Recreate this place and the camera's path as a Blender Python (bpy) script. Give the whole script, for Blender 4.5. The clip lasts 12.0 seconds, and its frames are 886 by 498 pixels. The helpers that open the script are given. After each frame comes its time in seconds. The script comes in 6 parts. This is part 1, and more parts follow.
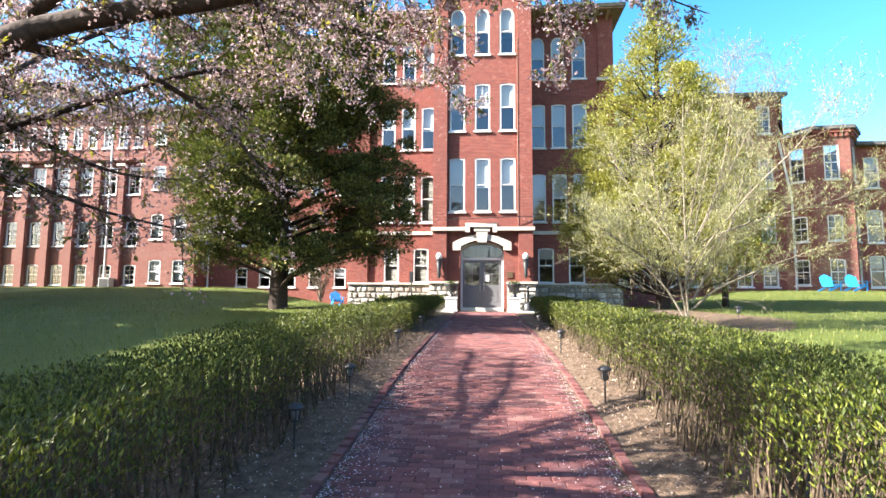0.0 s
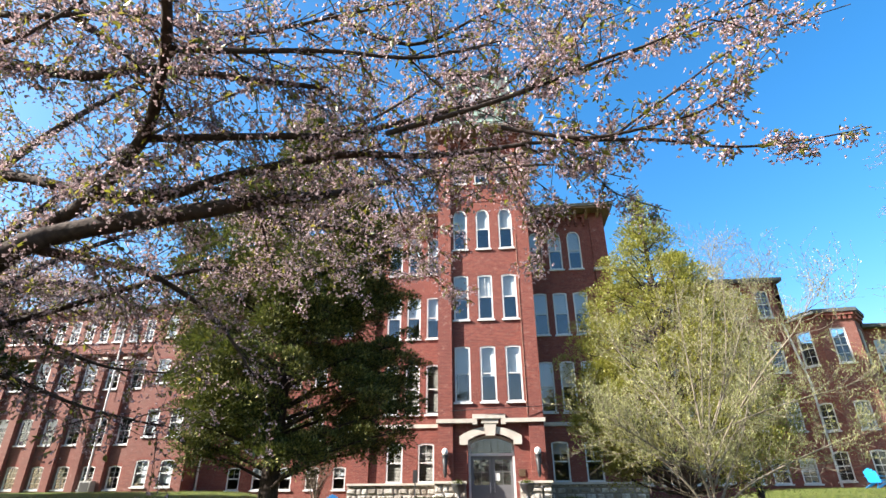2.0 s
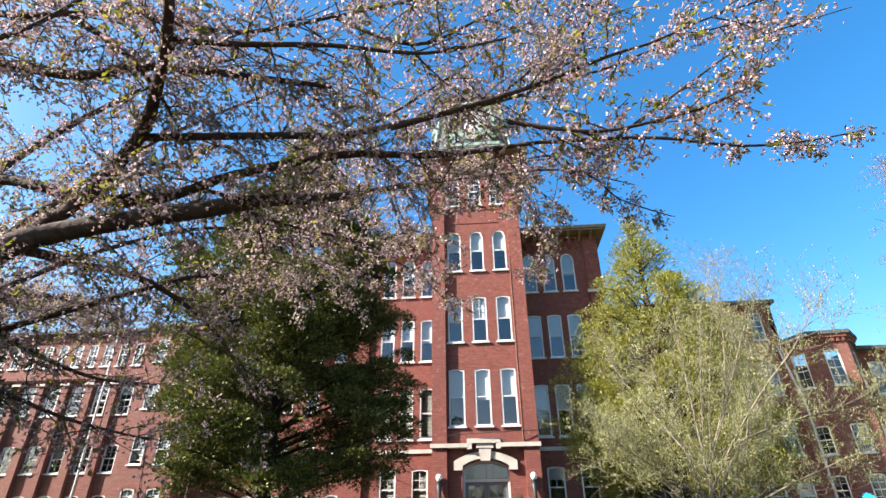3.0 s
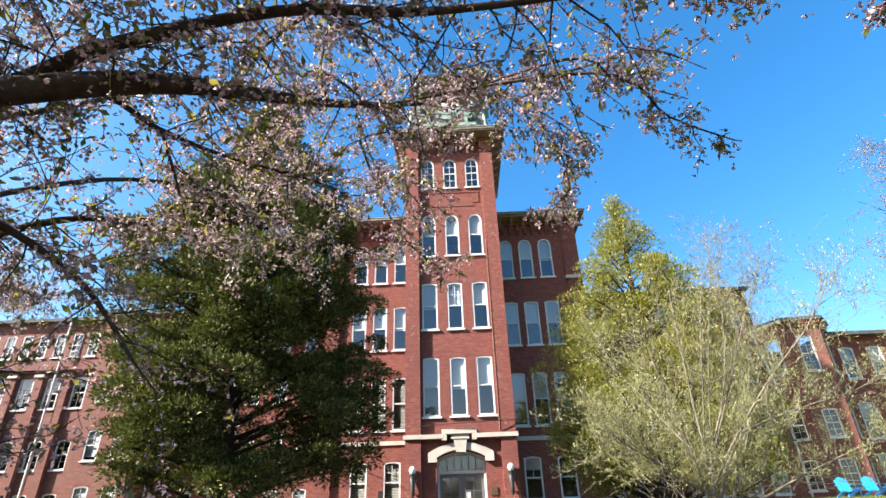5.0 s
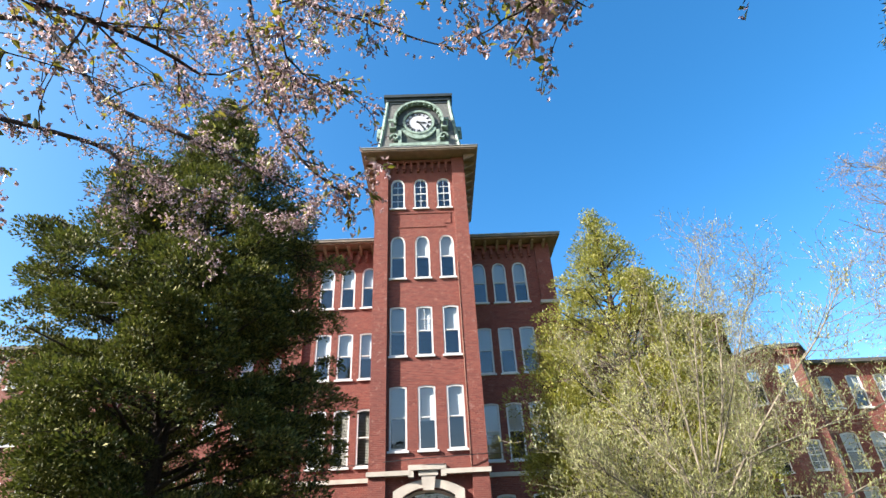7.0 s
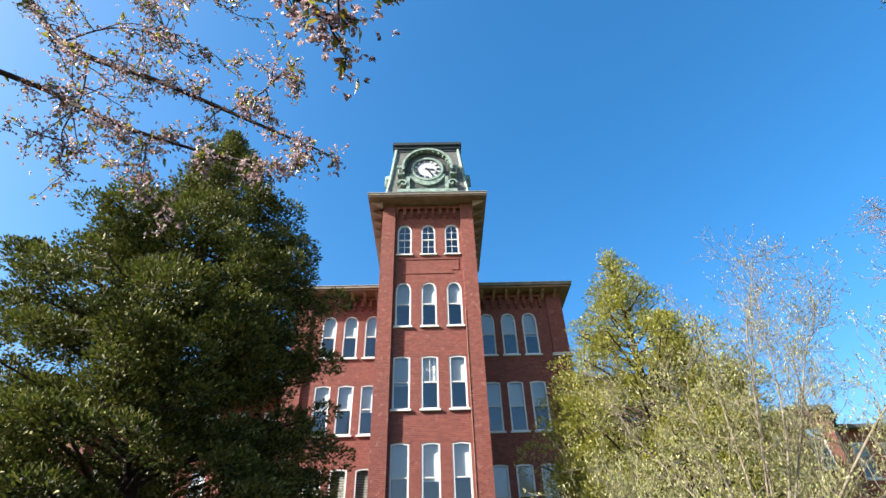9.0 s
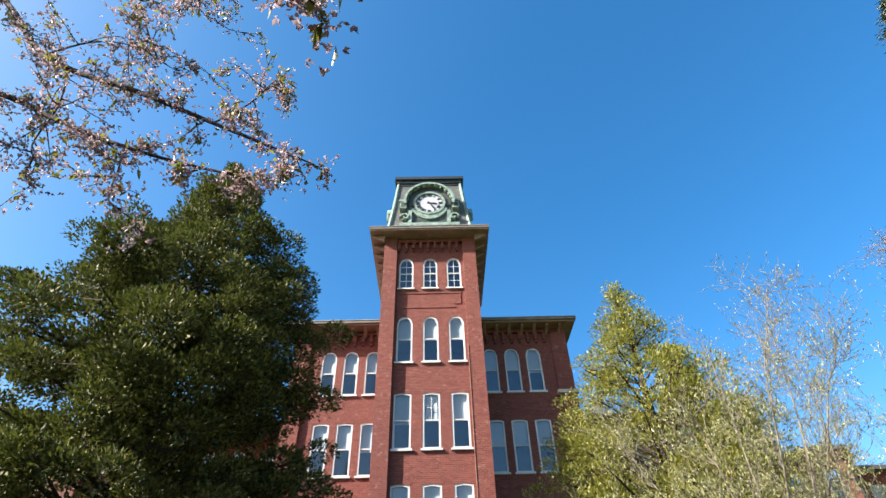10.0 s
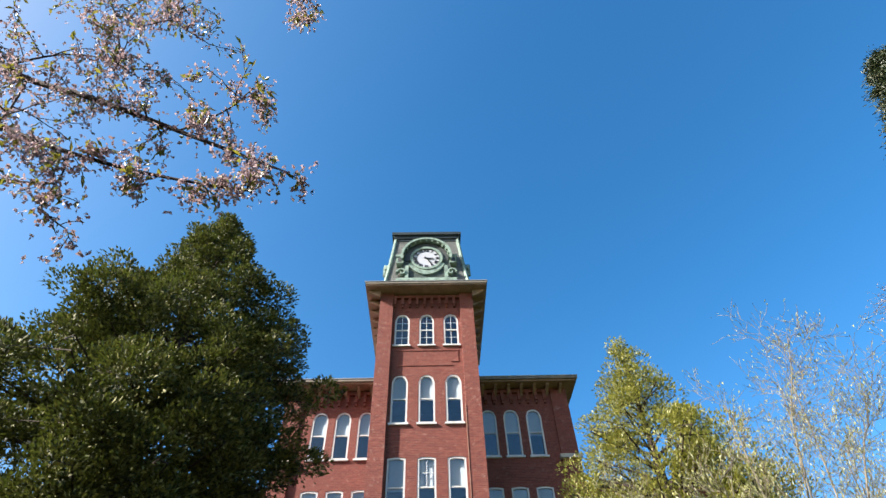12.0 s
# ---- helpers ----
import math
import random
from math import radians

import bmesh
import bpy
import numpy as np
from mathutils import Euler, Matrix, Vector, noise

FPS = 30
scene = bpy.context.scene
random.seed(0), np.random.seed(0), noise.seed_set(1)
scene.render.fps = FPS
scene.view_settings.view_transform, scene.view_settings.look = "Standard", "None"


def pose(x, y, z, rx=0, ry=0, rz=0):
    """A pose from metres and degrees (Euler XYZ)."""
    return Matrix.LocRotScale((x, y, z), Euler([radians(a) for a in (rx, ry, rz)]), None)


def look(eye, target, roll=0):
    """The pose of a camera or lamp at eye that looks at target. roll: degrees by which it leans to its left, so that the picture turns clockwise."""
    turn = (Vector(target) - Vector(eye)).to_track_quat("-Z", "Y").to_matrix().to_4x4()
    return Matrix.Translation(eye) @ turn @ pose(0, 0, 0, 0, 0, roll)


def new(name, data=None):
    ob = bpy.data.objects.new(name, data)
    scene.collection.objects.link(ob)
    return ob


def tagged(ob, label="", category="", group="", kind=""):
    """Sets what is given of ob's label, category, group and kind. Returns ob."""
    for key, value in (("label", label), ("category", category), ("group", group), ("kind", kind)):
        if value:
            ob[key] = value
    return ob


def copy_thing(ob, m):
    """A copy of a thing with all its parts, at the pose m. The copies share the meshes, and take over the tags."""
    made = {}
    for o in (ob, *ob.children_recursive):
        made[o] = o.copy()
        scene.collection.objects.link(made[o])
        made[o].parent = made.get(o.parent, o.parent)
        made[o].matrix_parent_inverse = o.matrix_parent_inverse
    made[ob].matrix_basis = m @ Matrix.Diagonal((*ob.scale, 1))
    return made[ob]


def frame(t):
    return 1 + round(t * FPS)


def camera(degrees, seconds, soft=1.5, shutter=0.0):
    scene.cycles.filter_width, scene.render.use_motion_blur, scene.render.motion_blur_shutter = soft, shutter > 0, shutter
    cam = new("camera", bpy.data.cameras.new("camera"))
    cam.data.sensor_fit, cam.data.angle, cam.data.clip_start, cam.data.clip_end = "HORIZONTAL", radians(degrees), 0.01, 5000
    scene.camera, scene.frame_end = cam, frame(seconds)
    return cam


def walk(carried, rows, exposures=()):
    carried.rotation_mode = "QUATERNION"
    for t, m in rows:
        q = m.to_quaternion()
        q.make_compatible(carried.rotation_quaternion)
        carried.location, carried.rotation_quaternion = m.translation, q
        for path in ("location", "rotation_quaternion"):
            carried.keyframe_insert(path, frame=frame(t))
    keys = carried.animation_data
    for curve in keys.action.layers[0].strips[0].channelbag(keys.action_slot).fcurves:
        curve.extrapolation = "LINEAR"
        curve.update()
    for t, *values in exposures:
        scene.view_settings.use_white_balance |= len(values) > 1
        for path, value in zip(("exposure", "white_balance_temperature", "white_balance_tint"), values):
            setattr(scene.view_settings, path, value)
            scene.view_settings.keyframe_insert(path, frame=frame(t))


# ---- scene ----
cam = camera(80.0, 12.0)
PATH = [
    (0, (0.187, 0.753, 1.664), (0.024, 2.737, 1.855), 0.4),
    (0.5, (0.277, 0.729, 1.648), (0.103, 2.694, 1.979), 0.4),
    (1, (0.319, 0.76, 1.652), (0.141, 2.681, 2.182), 0.2),
    (1.5, (0.359, 0.741, 1.673), (0.18, 2.596, 2.398), 0.0),
    (2, (0.362, 0.743, 1.661), (0.185, 2.536, 2.529), -0.2),
    (2.5, (0.311, 0.754, 1.602), (0.14, 2.509, 2.546), -0.2),
    (3, (0.279, 0.876, 1.568), (0.134, 2.63, 2.518), -0.6),
    (4.8, (0.097, 1.862, 1.825), (0.024, 3.638, 2.741), -1.5),
    (5, (0.107, 2.047, 1.833), (0.063, 3.825, 2.748), -1.9),
    (5.5, (0.146, 2.437, 1.875), (0.13, 4.212, 2.796), -2.3),
    (6, (0.128, 2.869, 1.885), (0.142, 4.635, 2.824), -2.4),
    (6.5, (0.212, 3.223, 1.883), (0.263, 4.978, 2.842), -2.8),
    (7, (0.384, 3.531, 1.948), (0.434, 5.249, 2.969), -3.0),
    (7.2, (0.465, 3.714, 1.982), (0.504, 5.423, 3.02), -2.9),
    (9, (0.262, 4.743, 1.977), (0.299, 6.337, 3.185), -1.9),
    (9.5, (0.246, 4.933, 2.008), (0.275, 6.491, 3.261), -1.6),
    (10, (0.29, 5.032, 2.08), (0.32, 6.541, 3.393), -1.8),
    (10.5, (0.329, 5.051, 2.067), (0.362, 6.504, 3.441), -2.0),
    (11, (0.311, 4.991, 2.082), (0.346, 6.416, 3.484), -2.1),
    (11.5, (0.297, 5.107, 2.15), (0.333, 6.512, 3.572), -2.0),
    (12, (0.31, 5.5, 2.25), (0.353, 6.853, 3.722), -2.0),
]
walk(cam, [(t, look(e, g, r)) for t, e, g, r in PATH], [(0, 3.0), (0.8, 2.74), (1.6, 2.44), (2.5, 2.3), (5, 2.34), (7, 2.25), (9, 2.17), (12, 1.97)])

# ---- world, sun, exposure ----
SUN_EL, SUN_AZ = radians(32), radians(69)      # height, and angle to the left of straight behind the camera
to_sun = Vector((-math.sin(SUN_AZ) * math.cos(SUN_EL), -math.cos(SUN_AZ) * math.cos(SUN_EL), math.sin(SUN_EL)))
world = bpy.data.worlds.new("world")
scene.world = world
world.use_nodes = True
wn = world.node_tree.nodes
sky = wn.new("ShaderNodeTexSky")
sky.sky_type, sky.sun_disc = "NISHITA", False
sky.sun_elevation = SUN_EL
sky.sun_rotation = math.atan2(to_sun.x, to_sun.y)
sky.air_density, sky.dust_density, sky.ozone_density = 1.0, 1.7, 1.5
wn["Background"].inputs["Strength"].default_value = 0.054
tint = wn.new("ShaderNodeMix")
tint.data_type, tint.blend_type = "RGBA", "MULTIPLY"
tint.inputs[0].default_value, tint.inputs[7].default_value = 1.0, (0.45, 0.99, 1.28, 1)
world.node_tree.links.new(sky.outputs["Color"], tint.inputs[6])
# haze: the low sky, where red comes near to blue, stays paler than the deep sky above
rgb = wn.new("ShaderNodeSeparateColor")
ratio = wn.new("ShaderNodeMath")
ratio.operation = "DIVIDE"
haze = wn.new("ShaderNodeMapRange")
haze.inputs[1].default_value, haze.inputs[2].default_value = 0.35, 0.6
tone = wn.new("ShaderNodeMix")
tone.data_type = "RGBA"
tone.inputs[6].default_value, tone.inputs[7].default_value = (0.3, 0.96, 1.37, 1), (1.25, 1.22, 1.2, 1)
world.node_tree.links.new(sky.outputs["Color"], rgb.inputs[0])
world.node_tree.links.new(rgb.outputs[0], ratio.inputs[0])
world.node_tree.links.new(rgb.outputs[2], ratio.inputs[1])
world.node_tree.links.new(ratio.outputs[0], haze.inputs[0])
world.node_tree.links.new(haze.outputs[0], tone.inputs[0])
world.node_tree.links.new(tone.outputs[2], tint.inputs[7])
world.node_tree.links.new(tint.outputs[2], wn["Background"].inputs["Color"])
sun_data = bpy.data.lights.new("sun", "SUN")
sun_data.energy, sun_data.angle, sun_data.color = 4.2, radians(0.53), (1.0, 0.935, 0.85)
sun = new("sun", sun_data)
sun.matrix_world = look(to_sun * 60, (0, 0, 0))


# ---- materials ----
class Nodes:
    """Small wrapper to write node materials."""

    def __init__(self, name, rough=0.6, metal=0.0, spec=0.5):
        self.mat = bpy.data.materials.new(name)
        self.mat.use_nodes = True
        self.t = self.mat.node_tree
        self.b = self.t.nodes["Principled BSDF"]
        self.b.inputs["Roughness"].default_value = rough
        self.b.inputs["Metallic"].default_value = metal
        self.b.inputs["Specular IOR Level"].default_value = spec

    def add(self, kind, **inputs):
        n = self.t.nodes.new(kind)
        for k, v in inputs.items():
            key = k.replace("_", " ")
            if isinstance(v, bpy.types.NodeSocket):
                self.t.links.new(v, n.inputs[key])
            else:
                n.inputs[key].default_value = v
        return n

    def link(self, a, b):
        self.t.links.new(a, b)

    def pos(self):
        return self.add("ShaderNodeNewGeometry").outputs["Position"]

    def noise(self, scale, detail=3.0, vec=None, rough=0.55):
        n = self.add("ShaderNodeTexNoise", Scale=scale, Detail=detail, Roughness=rough)
        self.link(vec or self.pos(), n.inputs["Vector"])
        return n.outputs["Fac"]

    def ramp(self, fac, *stops):
        n = self.t.nodes.new("ShaderNodeValToRGB")
        el = n.color_ramp.elements
        while len(el) < len(stops):
            el.new(0.5)
        for e, (p, c) in zip(el, stops):
            e.position, e.color = p, (*c, 1)
        self.link(fac, n.inputs["Fac"])
        return n.outputs["Color"]

    def mix(self, a, b, fac, mode="MIX"):
        n = self.t.nodes.new("ShaderNodeMix")
        n.data_type, n.blend_type = "RGBA", mode
        for s, v in ((n.inputs[0], fac), (n.inputs[6], a), (n.inputs[7], b)):
            if isinstance(v, bpy.types.NodeSocket):
                self.link(v, s)
            else:
                s.default_value = v if isinstance(v, (int, float)) else (*v, 1)
        return n.outputs[2]

    def color(self, c):
        if isinstance(c, bpy.types.NodeSocket):
            self.link(c, self.b.inputs["Base Color"])
        else:
            self.b.inputs["Base Color"].default_value = (*c, 1)
        return self

    def bump(self, h, strength=0.4, dist=0.01):
        n = self.add("ShaderNodeBump", Strength=strength, Distance=dist, Height=h)
        self.link(n.outputs["Normal"], self.b.inputs["Normal"])
        return self

    def island(self):
        return self.add("ShaderNodeNewGeometry").outputs["Random Per Island"]

    def translucent(self, color, fac):
        tr = self.add("ShaderNodeBsdfTranslucent")
        if isinstance(color, bpy.types.NodeSocket):
            self.link(color, tr.inputs["Color"])
        else:
            tr.inputs["Color"].default_value = (*color, 1)
        mx = self.t.nodes.new("ShaderNodeMixShader")
        mx.inputs[0].default_value = fac
        self.link(self.b.outputs[0], mx.inputs[1])
        self.link(tr.outputs[0], mx.inputs[2])
        self.link(mx.outputs[0], self.t.nodes["Material Output"].inputs["Surface"])
        return self


def plain(name, c, rough=0.6, metal=0.0, vary=0.15, scale=3.0, bump=0.1):
    m = Nodes(name, rough, metal)
    dark = tuple(v * (1 - vary) for v in c)
    lite = tuple(min(1, v * (1 + vary * 0.5)) for v in c)
    m.color(m.ramp(m.noise(scale, 4), (0.3, dark), (0.7, lite)))
    m.bump(m.noise(scale * 18, 2), bump, 0.004)
    return m.mat


def brick_material(name, c1, c2, mortar, stain):
    m = Nodes(name, 0.85, spec=0.25)
    sep = m.add("ShaderNodeSeparateXYZ", Vector=m.pos())
    add = m.t.nodes.new("ShaderNodeMath")
    m.link(sep.outputs["X"], add.inputs[0])
    m.link(sep.outputs["Y"], add.inputs[1])
    vec = m.add("ShaderNodeCombineXYZ", X=add.outputs[0], Y=sep.outputs["Z"]).outputs[0]
    br = m.t.nodes.new("ShaderNodeTexBrick")
    for k, v in (("Scale", 1.0), ("Mortar Size", 0.005), ("Mortar Smooth", 0.3), ("Bias", 0.0), ("Brick Width", 0.215), ("Row Height", 0.075)):
        br.inputs[k].default_value = v
    br.inputs["Color1"].default_value, br.inputs["Color2"].default_value, br.inputs["Mortar"].default_value = (*c1, 1), (*c2, 1), (*mortar, 1)
    m.link(vec, br.inputs["Vector"])
    worn = m.mix(br.outputs["Color"], stain, m.ramp(m.noise(0.35, 5), (0.42, (0, 0, 0)), (0.75, (0.55, 0.55, 0.55))))
    fine = m.mix(worn, (0.9, 0.75, 0.68), m.ramp(m.noise(6.0, 4), (0.6, (0, 0, 0)), (0.85, (0.22, 0.22, 0.22))))
    m.color(fine)
    m.bump(br.outputs["Fac"], -0.35, 0.006)
    return m.mat


BRICK = brick_material("red_brick", (0.178, 0.05, 0.037), (0.118, 0.032, 0.025), (0.21, 0.115, 0.095), (0.132, 0.045, 0.038))
BRICK_TAN = brick_material("weathered_brick", (0.168, 0.058, 0.045), (0.112, 0.037, 0.031), (0.2, 0.125, 0.105), (0.18, 0.095, 0.077))
PAINT = plain("white_paint", (0.52, 0.515, 0.51), 0.5, vary=0.08)
TRIM = plain("cream_stone_trim", (0.42, 0.375, 0.325), 0.75, vary=0.18, scale=2.0, bump=0.25)
SOFFIT = plain("weathered_soffit", (0.24, 0.155, 0.11), 0.8, vary=0.25)
FASCIA = plain("weathered_fascia", (0.16, 0.14, 0.115), 0.8, vary=0.3)
# dark colour for shade in the clock dormer's recess and console slots
RECESS_SHADE = plain("dark_slate", (0.05, 0.055, 0.055), 0.6, vary=0.3, scale=9.0, bump=0.4)
COPPER = plain("verdigris_copper", (0.2, 0.275, 0.235), 0.7, vary=0.5, scale=5.0, bump=0.2)
COPPER_DARK = plain("tarnished_copper", (0.045, 0.062, 0.055), 0.6, vary=0.5, scale=4.0, bump=0.25)
ROOFING = plain("roof_felt", (0.07, 0.07, 0.07), 0.9, vary=0.3)
IRON = plain("black_iron", (0.02, 0.02, 0.022), 0.45, vary=0.2)
DOOR = plain("grey_door_paint", (0.12, 0.12, 0.125), 0.42, vary=0.1)
DIAL = plain("white_clock_glass", (0.42, 0.43, 0.47), 0.35, vary=0.05)
SMOKY = plain("smoky_plastic", (0.13, 0.13, 0.13), 0.3)
GLOBE = plain("opal_glass", (0.82, 0.80, 0.76), 0.2, vary=0.03)
BLUE = plain("bright_blue_paint", (0.015, 0.27, 0.62), 0.5, vary=0.12)
CONCRETE = plain("pale_concrete", (0.55, 0.53, 0.50), 0.85, vary=0.2, bump=0.3)
BLIND = plain("window_blind", (0.62, 0.66, 0.70), 0.7, vary=0.06)
BLIND_GREY = plain("grey_venetian_blind", (0.5, 0.47, 0.42), 0.6, vary=0.1)
# near-black colour stands in for the shade of unlit rooms behind the windows
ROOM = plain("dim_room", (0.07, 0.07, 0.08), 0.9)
GREYMETAL = plain("grey_metal", (0.35, 0.35, 0.35), 0.45, 0.3)
MORTAR = plain("stone_mortar", (0.2, 0.175, 0.15), 0.9, vary=0.25)


def stone_material():
    m = Nodes("rubble_stone", 0.85, spec=0.25)
    rnd = m.add("ShaderNodeObjectInfo").outputs["Random"]
    c = m.ramp(rnd, (0.0, (0.17, 0.145, 0.12)), (0.35, (0.3, 0.27, 0.235)), (0.7, (0.4, 0.375, 0.34)), (1.0, (0.52, 0.49, 0.45)))
    c = m.mix(c, (0.16, 0.135, 0.11), m.ramp(m.noise(5.0, 5), (0.42, (0, 0, 0)), (0.7, (0.8, 0.8, 0.8))))
    m.color(c)
    return m.bump(m.noise(14.0, 5), 0.9, 0.04).mat


STONE = stone_material()


def glass_material():
    m = Nodes("window_glass", 0.03)
    tree = m.t
    gloss = m.add("ShaderNodeBsdfGlossy", Roughness=0.02)
    clear = m.add("ShaderNodeBsdfTransparent")
    clear.inputs["Color"].default_value = (0.82, 0.86, 0.88, 1)
    fres = m.add("ShaderNodeFresnel", IOR=2.2)
    wob = m.add("ShaderNodeBump", Strength=0.06, Distance=0.02, Height=m.noise(1.6, 2))
    m.link(wob.outputs["Normal"], gloss.inputs["Normal"])
    mx = tree.nodes.new("ShaderNodeMixShader")
    m.link(fres.outputs[0], mx.inputs[0])
    m.link(clear.outputs[0], mx.inputs[1])
    m.link(gloss.outputs[0], mx.inputs[2])
    m.link(mx.outputs[0], tree.nodes["Material Output"].inputs["Surface"])
    return m.mat


GLASS = glass_material()


def shingle_material():
    m = Nodes("slate_shingle", 0.6)
    sep = m.add("ShaderNodeSeparateXYZ", Vector=m.pos())
    add = m.t.nodes.new("ShaderNodeMath")
    m.link(sep.outputs["X"], add.inputs[0])
    m.link(sep.outputs["Y"], add.inputs[1])
    vec = m.add("ShaderNodeCombineXYZ", X=add.outputs[0], Y=sep.outputs["Z"]).outputs[0]
    br = m.t.nodes.new("ShaderNodeTexBrick")
    for k, v in (("Scale", 1.0), ("Mortar Size", 0.012), ("Brick Width", 0.3), ("Row Height", 0.19)):
        br.inputs[k].default_value = v
    br.inputs["Color1"].default_value, br.inputs["Color2"].default_value, br.inputs["Mortar"].default_value = (0.125, 0.125, 0.115, 1), (0.08, 0.083, 0.078, 1), (0.03, 0.03, 0.03, 1)
    m.link(vec, br.inputs["Vector"])
    m.color(m.mix(br.outputs["Color"], (0.1, 0.11, 0.1), m.ramp(m.noise(1.5, 4), (0.4, (0, 0, 0)), (0.8, (0.7, 0.7, 0.7)))))
    return m.bump(br.outputs["Fac"], -0.6, 0.02).mat


SHINGLE = shingle_material()


def leaf_material(name, tones, rough, trans, trans_fac, spec=0.5):
    m = Nodes(name, rough, spec=spec)
    stops = [(i / max(1, len(tones) - 1), c) for i, c in enumerate(tones)]
    col = m.ramp(m.island(), *stops)
    m.color(col)
    return m.translucent(m.mix(col, trans, 0.6), trans_fac).mat


MAGNOLIA = leaf_material("magnolia_leaf", [(0.016, 0.02, 0.006), (0.042, 0.049, 0.012), (0.098, 0.102, 0.023), (0.21, 0.19, 0.055)], 0.65, (0.16, 0.21, 0.03), 0.12, 0.28)
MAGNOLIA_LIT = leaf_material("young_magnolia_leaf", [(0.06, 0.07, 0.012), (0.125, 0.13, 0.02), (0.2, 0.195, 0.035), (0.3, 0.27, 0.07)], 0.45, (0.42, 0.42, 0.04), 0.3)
SPRING = leaf_material("spring_leaf", [(0.1, 0.112, 0.024), (0.165, 0.175, 0.045), (0.24, 0.24, 0.085), (0.38, 0.37, 0.2)], 0.5, (0.5, 0.5, 0.28), 0.3)
HEDGE = leaf_material("hedge_leaf", [(0.02, 0.013, 0.006), (0.017, 0.024, 0.004), (0.036, 0.05, 0.007), (0.075, 0.095, 0.012), (0.16, 0.17, 0.03)], 0.5, (0.2, 0.25, 0.02), 0.16, 0.25)
BLOSSOM = leaf_material("cherry_petal", [(0.1, 0.052, 0.05), (0.19, 0.11, 0.11), (0.33, 0.22, 0.235), (0.47, 0.345, 0.365), (0.65, 0.53, 0.57)], 0.6, (0.5, 0.36, 0.35), 0.32)
CHERRYLEAF = leaf_material("cherry_leaf", [(0.045, 0.06, 0.012), (0.085, 0.1, 0.016), (0.15, 0.145, 0.022), (0.13, 0.075, 0.04)], 0.45, (0.36, 0.34, 0.04), 0.35)
NEEDLE = leaf_material("dark_needle", [(0.01, 0.02, 0.008), (0.03, 0.045, 0.015), (0.06, 0.06, 0.03)], 0.5, (0.05, 0.08, 0.02), 0.1)
BUD = leaf_material("reddish_bud", [(0.18, 0.11, 0.1), (0.28, 0.2, 0.165), (0.25, 0.22, 0.13)], 0.6, (0.4, 0.3, 0.2), 0.3)


def bark(name, dark, lite, scale=14.0):
    m = Nodes(name, 0.9, spec=0.2)
    n = m.noise(scale, 5)
    m.color(m.ramp(n, (0.3, dark), (0.7, lite)))
    return m.bump(n, 0.6, 0.02).mat


BARK_DARK = bark("cherry_bark", (0.02, 0.015, 0.013), (0.065, 0.046, 0.038), 22.0)
BARK_GREY = bark("pale_bark", (0.1, 0.083, 0.06), (0.21, 0.18, 0.14))
BARK_TWIG = bark("twig_bark", (0.07, 0.052, 0.035), (0.19, 0.145, 0.1))
HEDGE_STEM = bark("hedge_stem_bark", (0.03, 0.022, 0.015), (0.12, 0.088, 0.06))
BARK_BROWN = bark("brown_bark", (0.06, 0.05, 0.04), (0.17, 0.13, 0.10))


def grass_material():
    m = Nodes("lawn", 0.8, spec=0.2)
    big = m.ramp(m.noise(0.25, 5), (0.3, (0.06, 0.082, 0.012)), (0.7, (0.105, 0.125, 0.024)))
    fine = m.mix(big, (0.045, 0.065, 0.012), m.ramp(m.noise(30.0, 3), (0.4, (0, 0, 0)), (0.7, (0.8, 0.8, 0.8))))
    dry = m.mix(fine, (0.22, 0.19, 0.09), m.ramp(m.noise(0.6, 4), (0.62, (0, 0, 0)), (0.8, (0.5, 0.5, 0.5))))
    m.color(dry)
    return m.bump(m.noise(45.0, 3), 0.8, 0.03).mat


def soil_material():
    m = Nodes("mulch_soil", 0.95, spec=0.15)
    c = m.ramp(m.noise(9.0, 5), (0.3, (0.06, 0.04, 0.028)), (0.7, (0.165, 0.115, 0.08)))
    m.color(m.mix(c, (0.34, 0.27, 0.22), m.ramp(m.noise(60.0, 2), (0.62, (0, 0, 0)), (0.72, (0.6, 0.6, 0.6)))))
    return m.bump(m.noise(40.0, 4), 0.9, 0.03).mat


def paver_material(name, source):
    m = Nodes(name, 0.75, spec=0.35)
    rnd = m.add("ShaderNodeObjectInfo").outputs["Random"] if source == "object" else m.island()
    c = m.ramp(rnd, (0.0, (0.065, 0.027, 0.029)), (0.4, (0.12, 0.042, 0.04)), (0.75, (0.16, 0.058, 0.051)), (1.0, (0.175, 0.09, 0.078)))
    c = m.mix(c, (0.10, 0.06, 0.07), m.ramp(m.noise(2.2, 4), (0.5, (0, 0, 0)), (0.8, (0.5, 0.5, 0.5))))
    m.color(m.mix(c, (0.5, 0.36, 0.33), m.ramp(m.noise(25.0, 3), (0.6, (0, 0, 0)), (0.8, (0.35, 0.35, 0.35)))))
    return m.bump(m.noise(60.0, 3), 0.3, 0.004).mat


LAWN, SOIL = grass_material(), soil_material()
PAVER, PAVER_FAR = paver_material("paving_brick", "object"), paver_material("paving_brick_far", "island")
PETAL = leaf_material("fallen_petal", [(0.5, 0.42, 0.46), (0.75, 0.66, 0.68)], 0.7, (0.6, 0.5, 0.5), 0.2)


